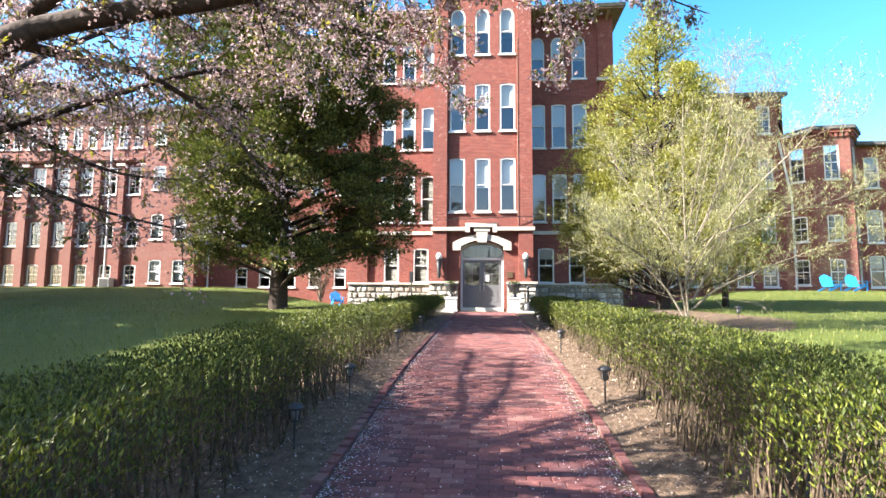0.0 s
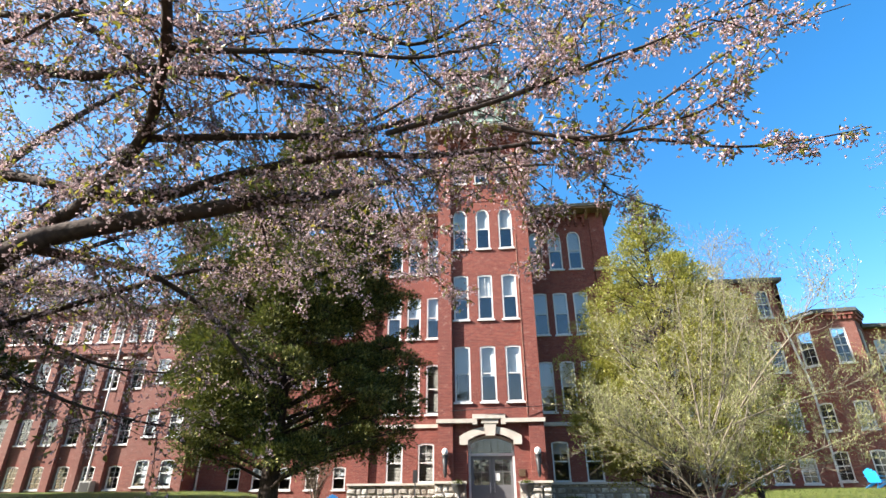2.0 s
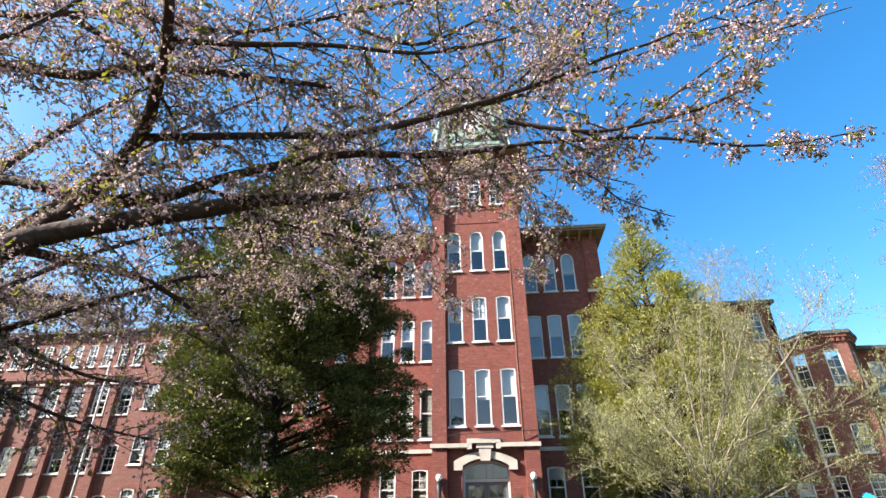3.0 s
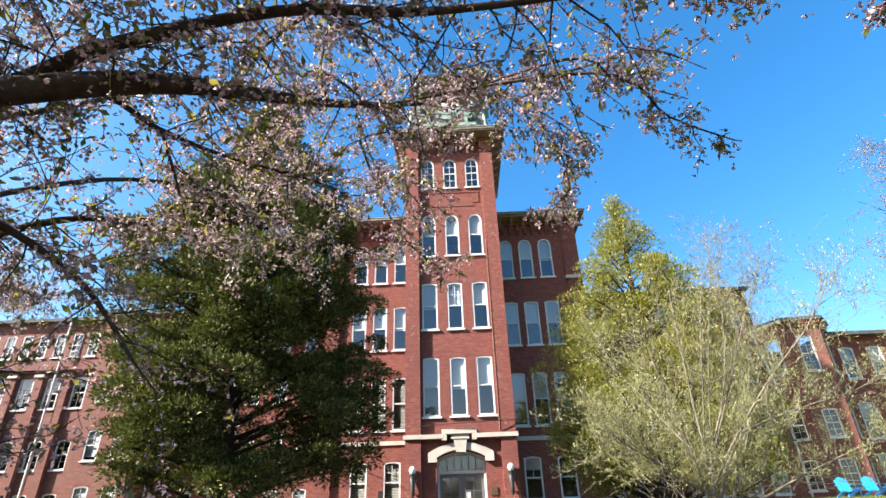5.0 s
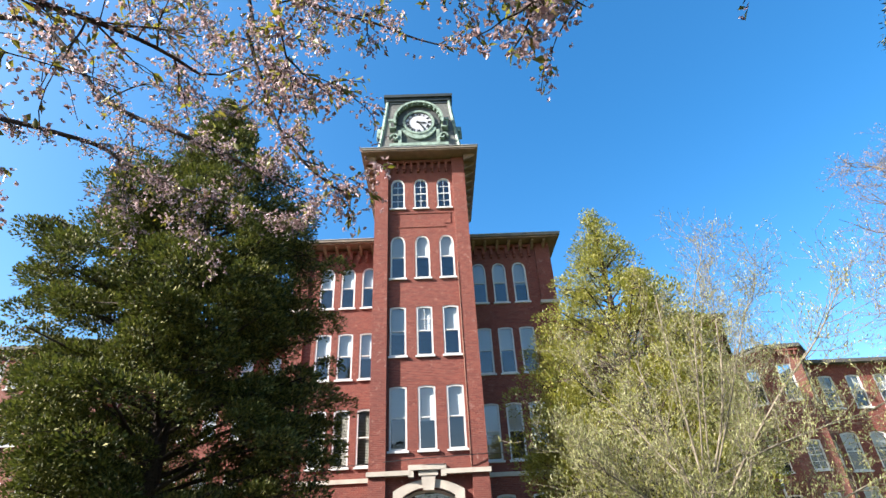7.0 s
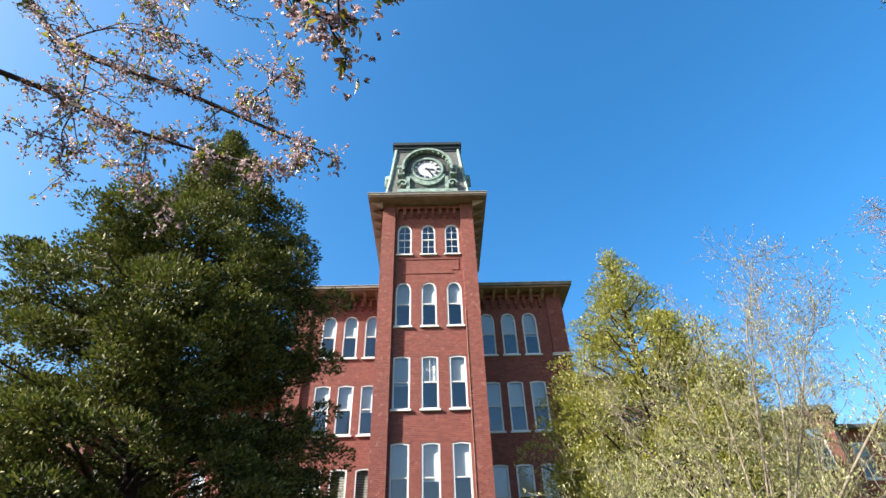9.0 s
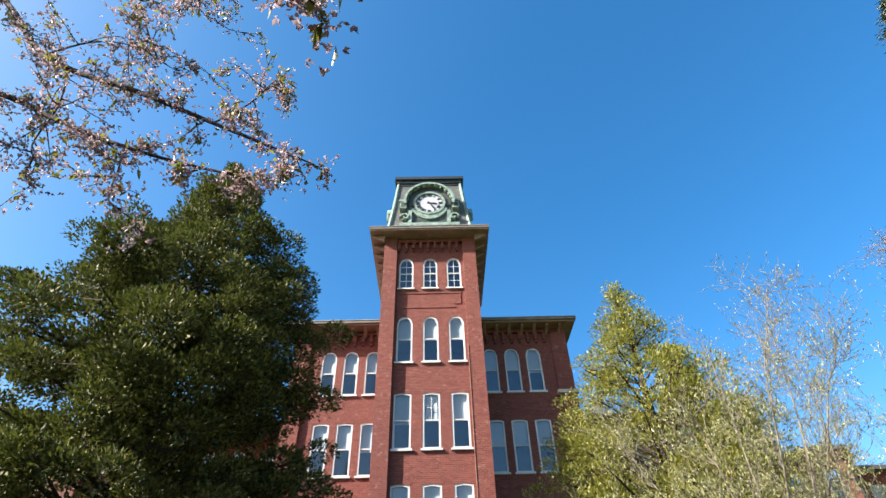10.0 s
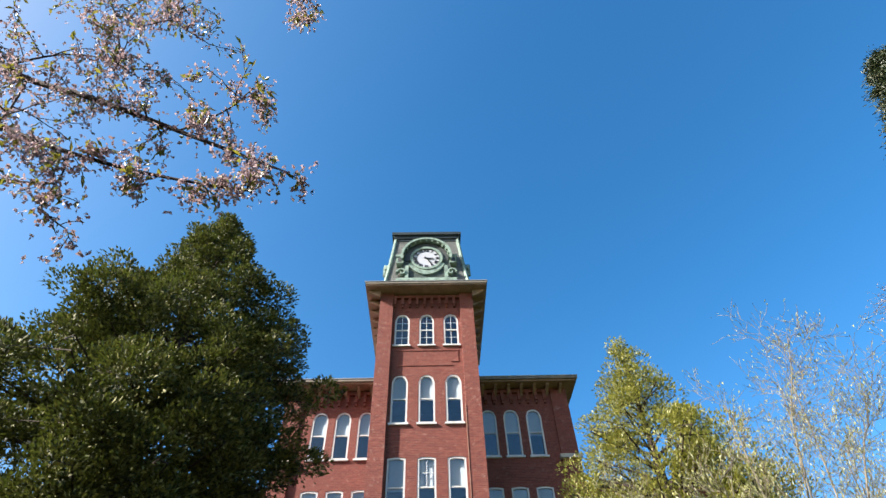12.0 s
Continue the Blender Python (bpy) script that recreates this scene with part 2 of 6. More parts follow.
# ---- mesh helpers ----
class MB:
    """Collects vertices and faces for one mesh."""

    def __init__(self):
        self.v, self.f = [], []

    def face(self, *pts):
        n = len(self.v)
        self.v.extend(tuple(p) for p in pts)
        self.f.append(tuple(range(n, n + len(pts))))

    def box(self, x0, x1, y0, y1, z0, z1, m=None):
        n = len(self.v)
        c = [(x, y, z) for x in (x0, x1) for y in (y0, y1) for z in (z0, z1)]
        if m is not None:
            c = [tuple(m @ Vector(p)) for p in c]
        self.v.extend(c)
        for q in ((0, 1, 3, 2), (4, 6, 7, 5), (0, 4, 5, 1), (2, 3, 7, 6), (0, 2, 6, 4), (1, 5, 7, 3)):
            self.f.append(tuple(n + i for i in q))
        return self

    def prism(self, poly, y0, y1, m=None):
        """Extrude an x-z polygon from y0 to y1."""
        n, k = len(self.v), len(poly)
        pts = [(x, y, z) for y in (y0, y1) for x, z in poly]
        if m is not None:
            pts = [tuple(m @ Vector(p)) for p in pts]
        self.v.extend(pts)
        self.f.append(tuple(n + i for i in range(k)))
        self.f.append(tuple(n + k + i for i in reversed(range(k))))
        for i in range(k):
            j = (i + 1) % k
            self.f.append((n + i, n + k + i, n + k + j, n + j))
        return self

    def ring(self, outer, inner, y0, y1, closed=True):
        """A band between two x-z outlines with as many points, from y0 to y1."""
        k = len(outer)
        for i in range(k if closed else k - 1):
            j = (i + 1) % k
            a, b, c, d = outer[i], outer[j], inner[j], inner[i]
            self.prism([a, b, c, d], y0, y1)
        return self

    def lathe(self, profile, c, n=16):
        """Turn (radius, z) round a vertical axis at c."""
        s = len(self.v)
        for r, z in profile:
            for i in range(n):
                a = 2 * math.pi * i / n
                self.v.append((c[0] + r * math.cos(a), c[1] + r * math.sin(a), c[2] + z))
        for k in range(len(profile) - 1):
            for i in range(n):
                j = (i + 1) % n
                self.f.append((s + k * n + i, s + k * n + j, s + (k + 1) * n + j, s + (k + 1) * n + i))
        self.f.append(tuple(s + i for i in reversed(range(n))))
        self.f.append(tuple(s + (len(profile) - 1) * n + i for i in range(n)))
        return self

    def tube(self, pts, radii, n=6):
        pts = [Vector(p) for p in pts]
        s = len(self.v)
        for i, p in enumerate(pts):
            d = (pts[min(i + 1, len(pts) - 1)] - pts[max(i - 1, 0)]).normalized()
            a = d.cross(Vector((0.31, 0.2, 0.93))).normalized()
            b = d.cross(a)
            for k in range(n):
                t = 2 * math.pi * k / n
                self.v.append(tuple(p + (a * math.cos(t) + b * math.sin(t)) * radii[i]))
        for i in range(len(pts) - 1):
            for k in range(n):
                j = (k + 1) % n
                self.f.append((s + i * n + k, s + i * n + j, s + (i + 1) * n + j, s + (i + 1) * n + k))
        self.f.append(tuple(s + k for k in range(n)))
        self.f.append(tuple(s + (len(pts) - 1) * n + k for k in reversed(range(n))))
        return self

    def mesh(self, name, mat, smooth=False):
        me = bpy.data.meshes.new(name)
        me.from_pydata(self.v, [], self.f)
        bm = bmesh.new()
        bm.from_mesh(me)
        bmesh.ops.recalc_face_normals(bm, faces=bm.faces)
        bm.to_mesh(me)
        bm.free()
        me.materials.append(mat)
        if smooth:
            for p in me.polygons:
                p.use_smooth = True
        return me


def raw(name, mb, mat, smooth=False):
    """A mesh without the normal pass, for large meshes."""
    me = bpy.data.meshes.new(name)
    me.from_pydata(mb.v, [], mb.f)
    me.materials.append(mat)
    if smooth:
        me.polygons.foreach_set("use_smooth", [True] * len(me.polygons))
    return me


def part(name, mb, material, parent, label="", smooth=False):
    ob = new(name, mb.mesh(name, material, smooth) if isinstance(mb, MB) else mb)
    ob.parent = parent
    return tagged(ob, label)


def thing(name, label, category, group="", at=(0, 0, 0), rz=0.0, kind=""):
    ob = new(name)
    ob.matrix_basis = pose(*at, 0, 0, rz)
    return tagged(ob, label, category, group, kind)


def structure(name, mb, mat, label="", smooth=False):
    ob = new(name, mb.mesh(name, mat, smooth) if isinstance(mb, MB) else mb)
    return tagged(ob, label, kind="structure")


def leaves(name, C, D, N, L, W, mat):
    """Folded pointed leaves: bases C, directions D, normals N, lengths L, widths W."""
    D = D / np.linalg.norm(D, axis=1, keepdims=True)
    S = np.cross(D, N)
    S /= np.linalg.norm(S, axis=1, keepdims=True) + 1e-9
    U = np.cross(S, D)
    L, W = np.reshape(L, (-1, 1)) * np.ones((len(C), 1)), np.reshape(W, (-1, 1)) * np.ones((len(C), 1))
    mid = C + D * L * 0.5
    V = np.stack([C, mid - S * W / 2 + U * W * 0.18, C + D * L - U * L * 0.08, mid + S * W / 2 + U * W * 0.18], axis=1).reshape(-1, 3)
    n = len(C)
    base = np.arange(n)[:, None] * 4
    F = np.concatenate([base + np.array([[0, 1, 2]]), base + np.array([[0, 2, 3]])], axis=1).reshape(-1)
    me = bpy.data.meshes.new(name)
    me.vertices.add(len(V))
    me.vertices.foreach_set("co", V.astype(np.float32).ravel())
    me.loops.add(len(F))
    me.loops.foreach_set("vertex_index", F.astype(np.int32))
    me.polygons.add(len(F) // 3)
    me.polygons.foreach_set("loop_start", np.arange(0, len(F), 3, dtype=np.int32))
    me.polygons.foreach_set("loop_total", np.full(len(F) // 3, 3, dtype=np.int32))
    me.update(calc_edges=True)
    me.materials.append(mat)
    return me


def rand_dirs(rng, n):
    d = rng.normal(size=(n, 3))
    return d / np.linalg.norm(d, axis=1, keepdims=True)


def lerp_table(t, table):
    return float(np.interp(t, [a for a, _ in table], [b for _, b in table]))


def smooth01(x, a, b):
    t = min(1, max(0, (x - a) / (b - a)))
    return t * t * (3 - 2 * t)


# ---- ground ----
PATH_X, PATH_W = 0.12, 2.72
WALK_Z = [(-30, -0.9), (-6, -0.25), (0.7, 0.0), (5, 0.12), (7.5, 0.38), (10, 0.58), (13.8, 0.74), (18, 0.9), (23, 1.05), (26.3, 1.1), (60, 1.6)]
LAWN_Z = [(-40, -0.8), (-6, 0.05), (0, 0.25), (5, 0.5), (9, 0.85), (12, 1.15), (16, 1.33), (24, 1.7), (32, 2.3), (38, 2.38), (60, 2.5), (900, 4.0)]


def walk_z(y):
    return sum(lerp_table(y + d, WALK_Z) for d in (-1.2, -0.6, 0, 0.6, 1.2)) / 5


def ground_z(x, y):
    u = abs(x - PATH_X)
    wide = 0.45 * max(0, y - 18)
    b = smooth01(u, 2.7 + wide, 4.8 + wide * 1.6)
    lawn = sum(lerp_table(y + d, LAWN_Z) for d in (-2, 0, 2)) / 3
    z = walk_z(y) * (1 - b) + lawn * b
    return z + 0.03 * noise.noise(Vector((x * 0.3, y * 0.3, 0))) * b


def build_ground():
    xs = sorted(set([-900, -400, -200, -120, -80, 80, 120, 200, 400, 900] + [i * 2.0 for i in range(-30, 31)] + [i * 0.5 for i in range(-20, 21)]))
    ys = sorted(set([-300, -120, -60, -30, 80, 120, 200, 400, 900] + [i * 2.0 for i in range(-10, 31)] + [i * 0.5 for i in range(-8, 81)]))
    mb = MB()
    for y in ys:
        for x in xs:
            sink = 0.05 if abs(x - PATH_X) < 2.3 and -8 < y < 26.8 else 0.0
            mb.v.append((x, y, ground_z(x, y) - sink))
    w = len(xs)
    for j in range(len(ys) - 1):
        for i in range(w - 1):
            mb.f.append((j * w + i, j * w + i + 1, (j + 1) * w + i + 1, (j + 1) * w + i))
    structure("ground", raw("ground", mb, LAWN, True), LAWN, "mown green lawn rising gently to the buildings")
    for side in (-1, 1):
        mb = MB()
        inner, outer = PATH_X + side * PATH_W / 2, PATH_X + side * (PATH_W / 2 + 1.75)
        rows = [(-8 + i * 0.25) for i in range(130)]
        cols = 8
        for y in rows:
            for c in range(cols):
                x = inner + (outer - inner) * c / (cols - 1)
                z = walk_z(y) + 0.012 + (0.03 + 0.035 * noise.noise(Vector((x * 2.5, y * 2.5, side)))) * (c > 0) + 0.25 * max(0, ground_z(x, y) - walk_z(y)) * c / cols
                mb.v.append((x, y, z))
        for j in range(len(rows) - 1):
            for c in range(cols - 1):
                mb.f.append((j * cols + c, j * cols + c + 1, (j + 1) * cols + c + 1, (j + 1) * cols + c))
        structure("planting_bed", raw("planting_bed", mb, SOIL, True), SOIL, "bare brown mulch strip between hedge and brick walk")


build_ground()


# ---- buildings ----
def arch_points(xc, w, zs, rise, n=8):
    if rise <= 0:
        return [(xc - w / 2, zs), (xc + w / 2, zs)]
    r = ((w / 2) ** 2 + rise ** 2) / (2 * rise)
    return [(xc - w / 2 + w * i / n, zs + math.sqrt(max(0, r * r - (w * i / n - w / 2) ** 2)) - (r - rise)) for i in range(n + 1)]


RISE = {"round": 0.5, "seg": 0.08, "flat": 0.0}


def pierced_wall(mb, x0, x1, z0, z1, y, rows, reveal=0.22, thick=0.4):
    """A wall that faces -y, with rows of openings (z_sill, z_top, width, kind, centres) from below to above."""
    z = z0
    for zs, zt, w, kind, centres in rows:
        mb.face((x0, y, z), (x1, y, z), (x1, y, zs), (x0, y, zs))
        x = x0
        for c in sorted(centres):
            a, b = c - w / 2, c + w / 2
            mb.face((x, y, zs), (a, y, zs), (a, y, zt), (x, y, zt))
            rise = RISE[kind] * w
            arc = arch_points(c, w, zt - rise, rise)
            for (xa, za), (xb, zb) in zip(arc, arc[1:]):
                if zt - min(za, zb) > 1e-4:
                    mb.face((xa, y, za), (xb, y, zb), (xb, y, zt), (xa, y, zt))
                mb.face((xa, y, za), (xb, y, zb), (xb, y + reveal, zb), (xa, y + reveal, za))
            for xx in (a, b):
                mb.face((xx, y, zs), (xx, y, zt - rise), (xx, y + reveal, zt - rise), (xx, y + reveal, zs))
            mb.face((a, y, zs), (b, y, zs), (b, y + reveal, zs), (a, y + reveal, zs))
            x = b
        mb.face((x, y, zs), (x1, y, zs), (x1, y, zt), (x, y, zt))
        z = zt
    mb.face((x0, y, z), (x1, y, z), (x1, y, z1), (x0, y, z1))
    return mb


window_cache = {}


def window_meshes(w, h, kind, blind, bars):
    key = (round(w, 2), round(h, 2), kind, blind, bars)
    if key in window_cache:
        return window_cache[key]
    rise, fw = RISE[kind] * w, 0.078
    top = arch_points(0, w, h - rise, rise)
    outer = [(-w / 2, 0)] + top + [(w / 2, 0)]
    wi = w - 2 * fw
    ri = max(0, rise - 0.01) if kind != "round" else wi / 2
    itop = arch_points(0, wi, h - fw - ri, ri)
    inner = [(-wi / 2, fw)] + itop + [(wi / 2, fw)]
    fr = MB().ring(outer, inner, 0.07, 0.17)
    mid = h * 0.5
    fr.box(-wi / 2, wi / 2, 0.1, 0.15, mid - 0.03, mid + 0.03)
    if bars:
        fr.box(-0.014, 0.014, 0.118, 0.14, mid + 0.03, h - fw - 0.005)
        zq = mid + (h - fw - mid) * 0.5
        fr.box(-wi / 2, wi / 2, 0.119, 0.139, zq - 0.013, zq + 0.013)
    if bars > 1:
        fr.box(-0.014, 0.014, 0.128, 0.15, fw, mid - 0.03)
        zq = fw + (mid - fw) * 0.5
        fr.box(-wi / 2, wi / 2, 0.129, 0.149, zq - 0.013, zq + 0.013)
    low = MB()
    low.face((-wi / 2, 0.143, fw), (wi / 2, 0.143, fw), (wi / 2, 0.143, mid), (-wi / 2, 0.143, mid))
    up = MB()
    up.face(*[(x, 0.125, z) for x, z in [(-wi / 2, mid)] + itop + [(wi / 2, mid)]])
    panes = [low.mesh("pane", GLASS), up.mesh("pane", GLASS)]
    for me in panes:
        if me.polygons[0].normal.y > 0:
            me.flip_normals()
    sill = MB().box(-w / 2 - 0.07, w / 2 + 0.07, -0.04, 0.2, -0.085, 0.0)
    made = [fr.mesh("window", PAINT), panes[0], panes[1], sill.mesh("sill", PAINT)]
    if kind != "flat":
        hood = [(x * (1 + 0.24 / w), z + 0.2 - 0.08 * abs(x) / w) for x, z in top]
        made.append(MB().prism(hood + top[::-1], 0.047, 0.1).mesh("lintel", BRICK))
    if blind > 0:
        zb = h - fw - (h - 2 * fw) * blind
        bl = MB()
        if blind < 0.95:
            bl.box(-wi / 2, wi / 2, 0.24, 0.25, zb, h - 0.02)
        else:
            for i in range(int((h - 0.02 - zb) / 0.07)):
                zz = zb + 0.07 * i
                bl.prism([(0.2, zz), (0.208, zz), (0.248, zz + 0.05), (0.24, zz + 0.05)], -wi / 2, wi / 2, Matrix(((0, 1, 0, 0), (1, 0, 0, 0), (0, 0, 1, 0), (0, 0, 0, 1))))
        made.append(bl.mesh("blind", BLIND if blind < 0.95 else BLIND_GREY))
    window_cache[key] = made
    return made


def window(parent, xc, z0, y, w, h, kind="seg", blind=0.5, bars=1, rz=0.0):
    meshes = window_meshes(w, h, kind, blind, bars)
    win = new("window", meshes[0])
    win.parent = parent
    win.matrix_basis = pose(xc, y, z0, 0, 0, rz) @ Matrix.Translation((0, -0.055, 0))
    for i, me in enumerate(meshes[1:]):
        sub = new(me.name.split(".")[0], me)
        sub.parent = win
        if i < 2:
            sub.visible_shadow = False
    return win


rng_w = random.Random(5)
BLINDS = (0.45, 0.5, 0.55, 0.0, 0.5, 0.6)


def row_windows(parent, rows, y, bars=1, blinds=BLINDS):
    for zs, zt, w, kind, centres in rows:
        for c in centres:
            window(parent, c, zs, y, w, zt - zs, kind, rng_w.choice(blinds), bars)


def corbels(parent, x0, x1, y, z, n, drop=0.55, depth=0.16):
    """A corbel table: small brick arches hanging under the eaves."""
    step = (x1 - x0) / n
    for i in range(n):
        a = x0 + step * i
        mb = MB().box(a + step * 0.06, a + step * 0.42, y - depth, y + 0.02, z - drop, z)
        mb.box(a + step * 0.12, a + step * 0.36, y - depth * 0.7, y + 0.02, z - drop - 0.16, z - drop)
        mb.box(a + step * 0.42, a + step * 1.06, y - depth + 0.003, y + 0.02, z - 0.18, z)
        part("corbel", mb, BRICK, parent)


def stone_base(parent, x0, x1, z0, z1, y, seed, depth=0.1):
    """Rubble stones, each a piece, on a mortar backing."""
    rng = random.Random(seed)
    part("base_wall", MB().box(x0, x1, y, y + 0.3, z0 - 1.2, z1), MORTAR, parent, "pale mortared stone footing")
    z = z0 - 0.1
    while z < z1 - 0.05:
        hh = min(rng.uniform(0.2, 0.34), z1 - z)
        x = x0 + 0.01
        while x < x1 - 0.06:
            ww = min(rng.uniform(0.24, 0.55), x1 - 0.01 - x)
            if ww > 0.08:
                mb = MB()
                g, d = rng.uniform(0.008, 0.03), depth * rng.uniform(0.3, 0.95)
                j = [rng.uniform(0.0, 0.06) for _ in range(8)]
                p0 = [(x + g, z + g + j[2] * 0.7), (x + ww - g, z + g + j[0] * 0.7), (x + ww - g - j[1] * 0.6, z + hh - g), (x + g + j[3] * 0.6, z + hh - g)]
                p1 = [(x + g + 0.03 + j[0], z + g + 0.025 + j[1]), (x + ww - g - 0.03 - j[2], z + g + 0.025 + j[3]), (x + ww - g - 0.03 - j[4], z + hh - g - 0.025 - j[5] * 0.6), (x + g + 0.03 + j[6], z + hh - g - 0.025 - j[7] * 0.6)]
                b = [(a, y + 0.01, c) for a, c in p0]
                f = [(a, y - d, c) for a, c in p1]
                mb.face(*f)
                for i in range(4):
                    k = (i + 1) % 4
                    mb.face(b[i], b[k], f[k], f[i])
                part("stone", mb, STONE, parent)
            x += ww
        z += hh


def main_building():
    b = thing("clock_tower_building", "four-storey red brick building with a central clock tower", "building")
    TY, PY, WY = 27.0, 26.76, 30.0
    # tower front: recessed centre between two piers
    tower_rows = [(6.07, 8.83, 0.78, "seg", (-1.27, 0.0, 1.27)), (10.22, 12.72, 0.78, "seg", (-1.27, 0.0, 1.27)),
                  (14.26, 16.76, 0.76, "round", (-1.26, 0.0, 1.26)), (18.52, 20.52, 0.76, "round", (-1.26, 0.0, 1.26))]
    mb = MB()
    door_row = [(1.13, 4.6, 2.16, "seg", (-0.02,))]
    pierced_wall(mb, -1.78, 1.78, 0.0, 22.2, TY, door_row + tower_rows, 0.62)
    part("tower_wall", mb, BRICK, b)
    for zs, zt, w, kind, centres in tower_rows[:3]:
        for c in centres:
            row_windows(b, [(zs, zt, w, kind, (c,))], TY, 1 if c == 0 and zs > 9 and zs < 12 else 0, (0.5, 0.55, 0.5))
    row_windows(b, tower_rows[3:], TY, 2, (0.0,))
    for s in (-1, 1):
        mb = MB().box(min(s * 1.78, s * 2.48), max(s * 1.78, s * 2.48), PY, TY + 0.4, 0.0, 22.2)
        part("pier", mb, BRICK, b)
        mb = MB().box(min(s * 2.1, s * 2.48), max(s * 2.1, s * 2.48), TY + 0.4, 33.0, 0.0, 22.2)
        part("tower_side_wall", mb, BRICK, b)
    part("tower_back_wall", MB().box(-2.1, 2.1, 32.6, 33.0, 16.0, 22.2), BRICK, b)
    # unseen near-black floors and partition inside keep the rooms dark
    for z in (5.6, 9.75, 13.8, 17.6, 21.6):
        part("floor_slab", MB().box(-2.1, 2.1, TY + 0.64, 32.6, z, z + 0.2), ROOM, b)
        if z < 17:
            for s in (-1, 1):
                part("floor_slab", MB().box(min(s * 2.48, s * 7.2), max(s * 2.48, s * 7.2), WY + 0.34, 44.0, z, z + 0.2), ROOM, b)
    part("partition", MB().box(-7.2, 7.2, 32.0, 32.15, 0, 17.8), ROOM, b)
    corbels(b, -1.78, 1.78, TY, 21.75, 9, 0.62, 0.18)
    mb = MB()
    mb.box(-1.55, 1.6, TY - 0.03, TY + 0.1, 18.16, 18.24)
    mb.box(-1.4, 1.25, TY - 0.03, TY + 0.1, 17.28, 17.34)
    mb.box(1.2, 1.56, TY - 0.03, TY + 0.1, 17.5, 17.56)
    mb.box(1.5, 1.56, TY - 0.03, TY + 0.1, 17.56, 18.16)
    part("string_course", mb, BRICK, b)
    # tower eaves
    ex, ey = 3.27, 26.05
    part("tower_soffit", MB().box(-ex + 0.05, ex - 0.05, ey + 0.05, 33.6, 21.84, 21.93), SOFFIT, b, "sun-bleached timber soffit")
    part("tower_cornice", MB().box(-ex, ex, ey, 33.65, 21.93, 22.07), FASCIA, b, "weathered grey-brown cornice board")
    part("cornice_edge", MB().box(-ex - 0.03, ex + 0.03, ey - 0.03, 33.68, 22.07, 22.1), GREYMETAL, b, "thin pale metal edge")
    for s in (-1, 1):
        for k in range(9):
            y = 26.5 + k * 0.78
            mb = MB().prism([(0, 0), (0.62, 0), (0.62, -0.1), (0.0, -0.42)], y, y + 0.14, Matrix.Translation((s * 2.48, 0, 21.85)) @ Matrix.Diagonal((s, 1, 1, 1)))
            part("bracket", mb, SOFFIT, b)
    # mansard roof
    zb, zt = 22.1, 27.25
    lo = [(-2.46, 26.84), (2.46, 26.84), (2.46, 32.4), (-2.46, 32.4)]
    hi = [(-1.92, 27.6), (1.92, 27.6), (1.92, 31.6), (-1.92, 31.6)]
    mb = MB()
    steps = 6
    prof = [(t, t ** 0.8) for t in [i / steps for i in range(steps + 1)]]
    for (t0, q0), (t1, q1) in zip(prof, prof[1:]):
        for i in range(4):
            j = (i + 1) % 4
            p = lambda k, t, q: (lo[k][0] + (hi[k][0] - lo[k][0]) * q, lo[k][1] + (hi[k][1] - lo[k][1]) * q, zb + (zt - zb) * t)
            mb.face(p(i, t0, q0), p(j, t0, q0), p(j, t1, q1), p(i, t1, q1))
    roof = part("mansard_roof", mb, SHINGLE, b, "dark grey slate mansard roof")
    for i in range(4):
        pts = [(lo[i][0] + (hi[i][0] - lo[i][0]) * q, lo[i][1] + (hi[i][1] - lo[i][1]) * q, zb + (zt - zb) * t) for t, q in prof]
        part("hip_flashing", MB().tube(pts, [0.11] * len(pts), 6), COPPER, roof, "green copper hip")
    part("roof_cornice", MB().box(-1.98, 1.98, 27.52, 31.7, 26.95, 27.15).box(-2.06, 2.06, 27.45, 31.76, 27.15, 27.4).box(-2.16, 2.16, 27.34, 31.86, 27.4, 27.62), plain("dark_cornice", (0.022, 0.03, 0.032), 0.5, 0.0, 0.3, 4.0), b, "dark top cornice")
    part("roof_base_gutter", MB().box(-2.56, 2.56, 26.72, 32.5, 22.16, 22.24), COPPER, roof)
    # clock dormers on the four sides
    for k, rz in enumerate((0, 90, -90)):
        m = Matrix.Translation((0, 29.6, 0)) @ Matrix.Rotation(radians(rz), 4, "Z") @ Matrix.Translation((0, -29.6 + (0.34 if k else 0), 0))
        cy, cz = 26.86, 24.72
        su = MB()
        outer = [(-1.62, 22.5), (-1.62, 22.72)] + [(-1.4, 23.0), (-1.4, 24.3)] + [(1.46 * math.cos(a), cz + 0.08 + 1.46 * math.sin(a)) for a in [math.pi - math.pi * i / 14 for i in range(15)]] + [(1.4, 24.3), (1.4, 23.0), (1.62, 22.72), (1.62, 22.5)]
        su.prism(outer, cy + 0.1, cy + 1.3, m)
        dormer = part("clock_dormer", su, COPPER_DARK, b, "verdigris copper clock surround with scrolls")
        arcs = [math.pi * 2 * i / 32 for i in range(32)]
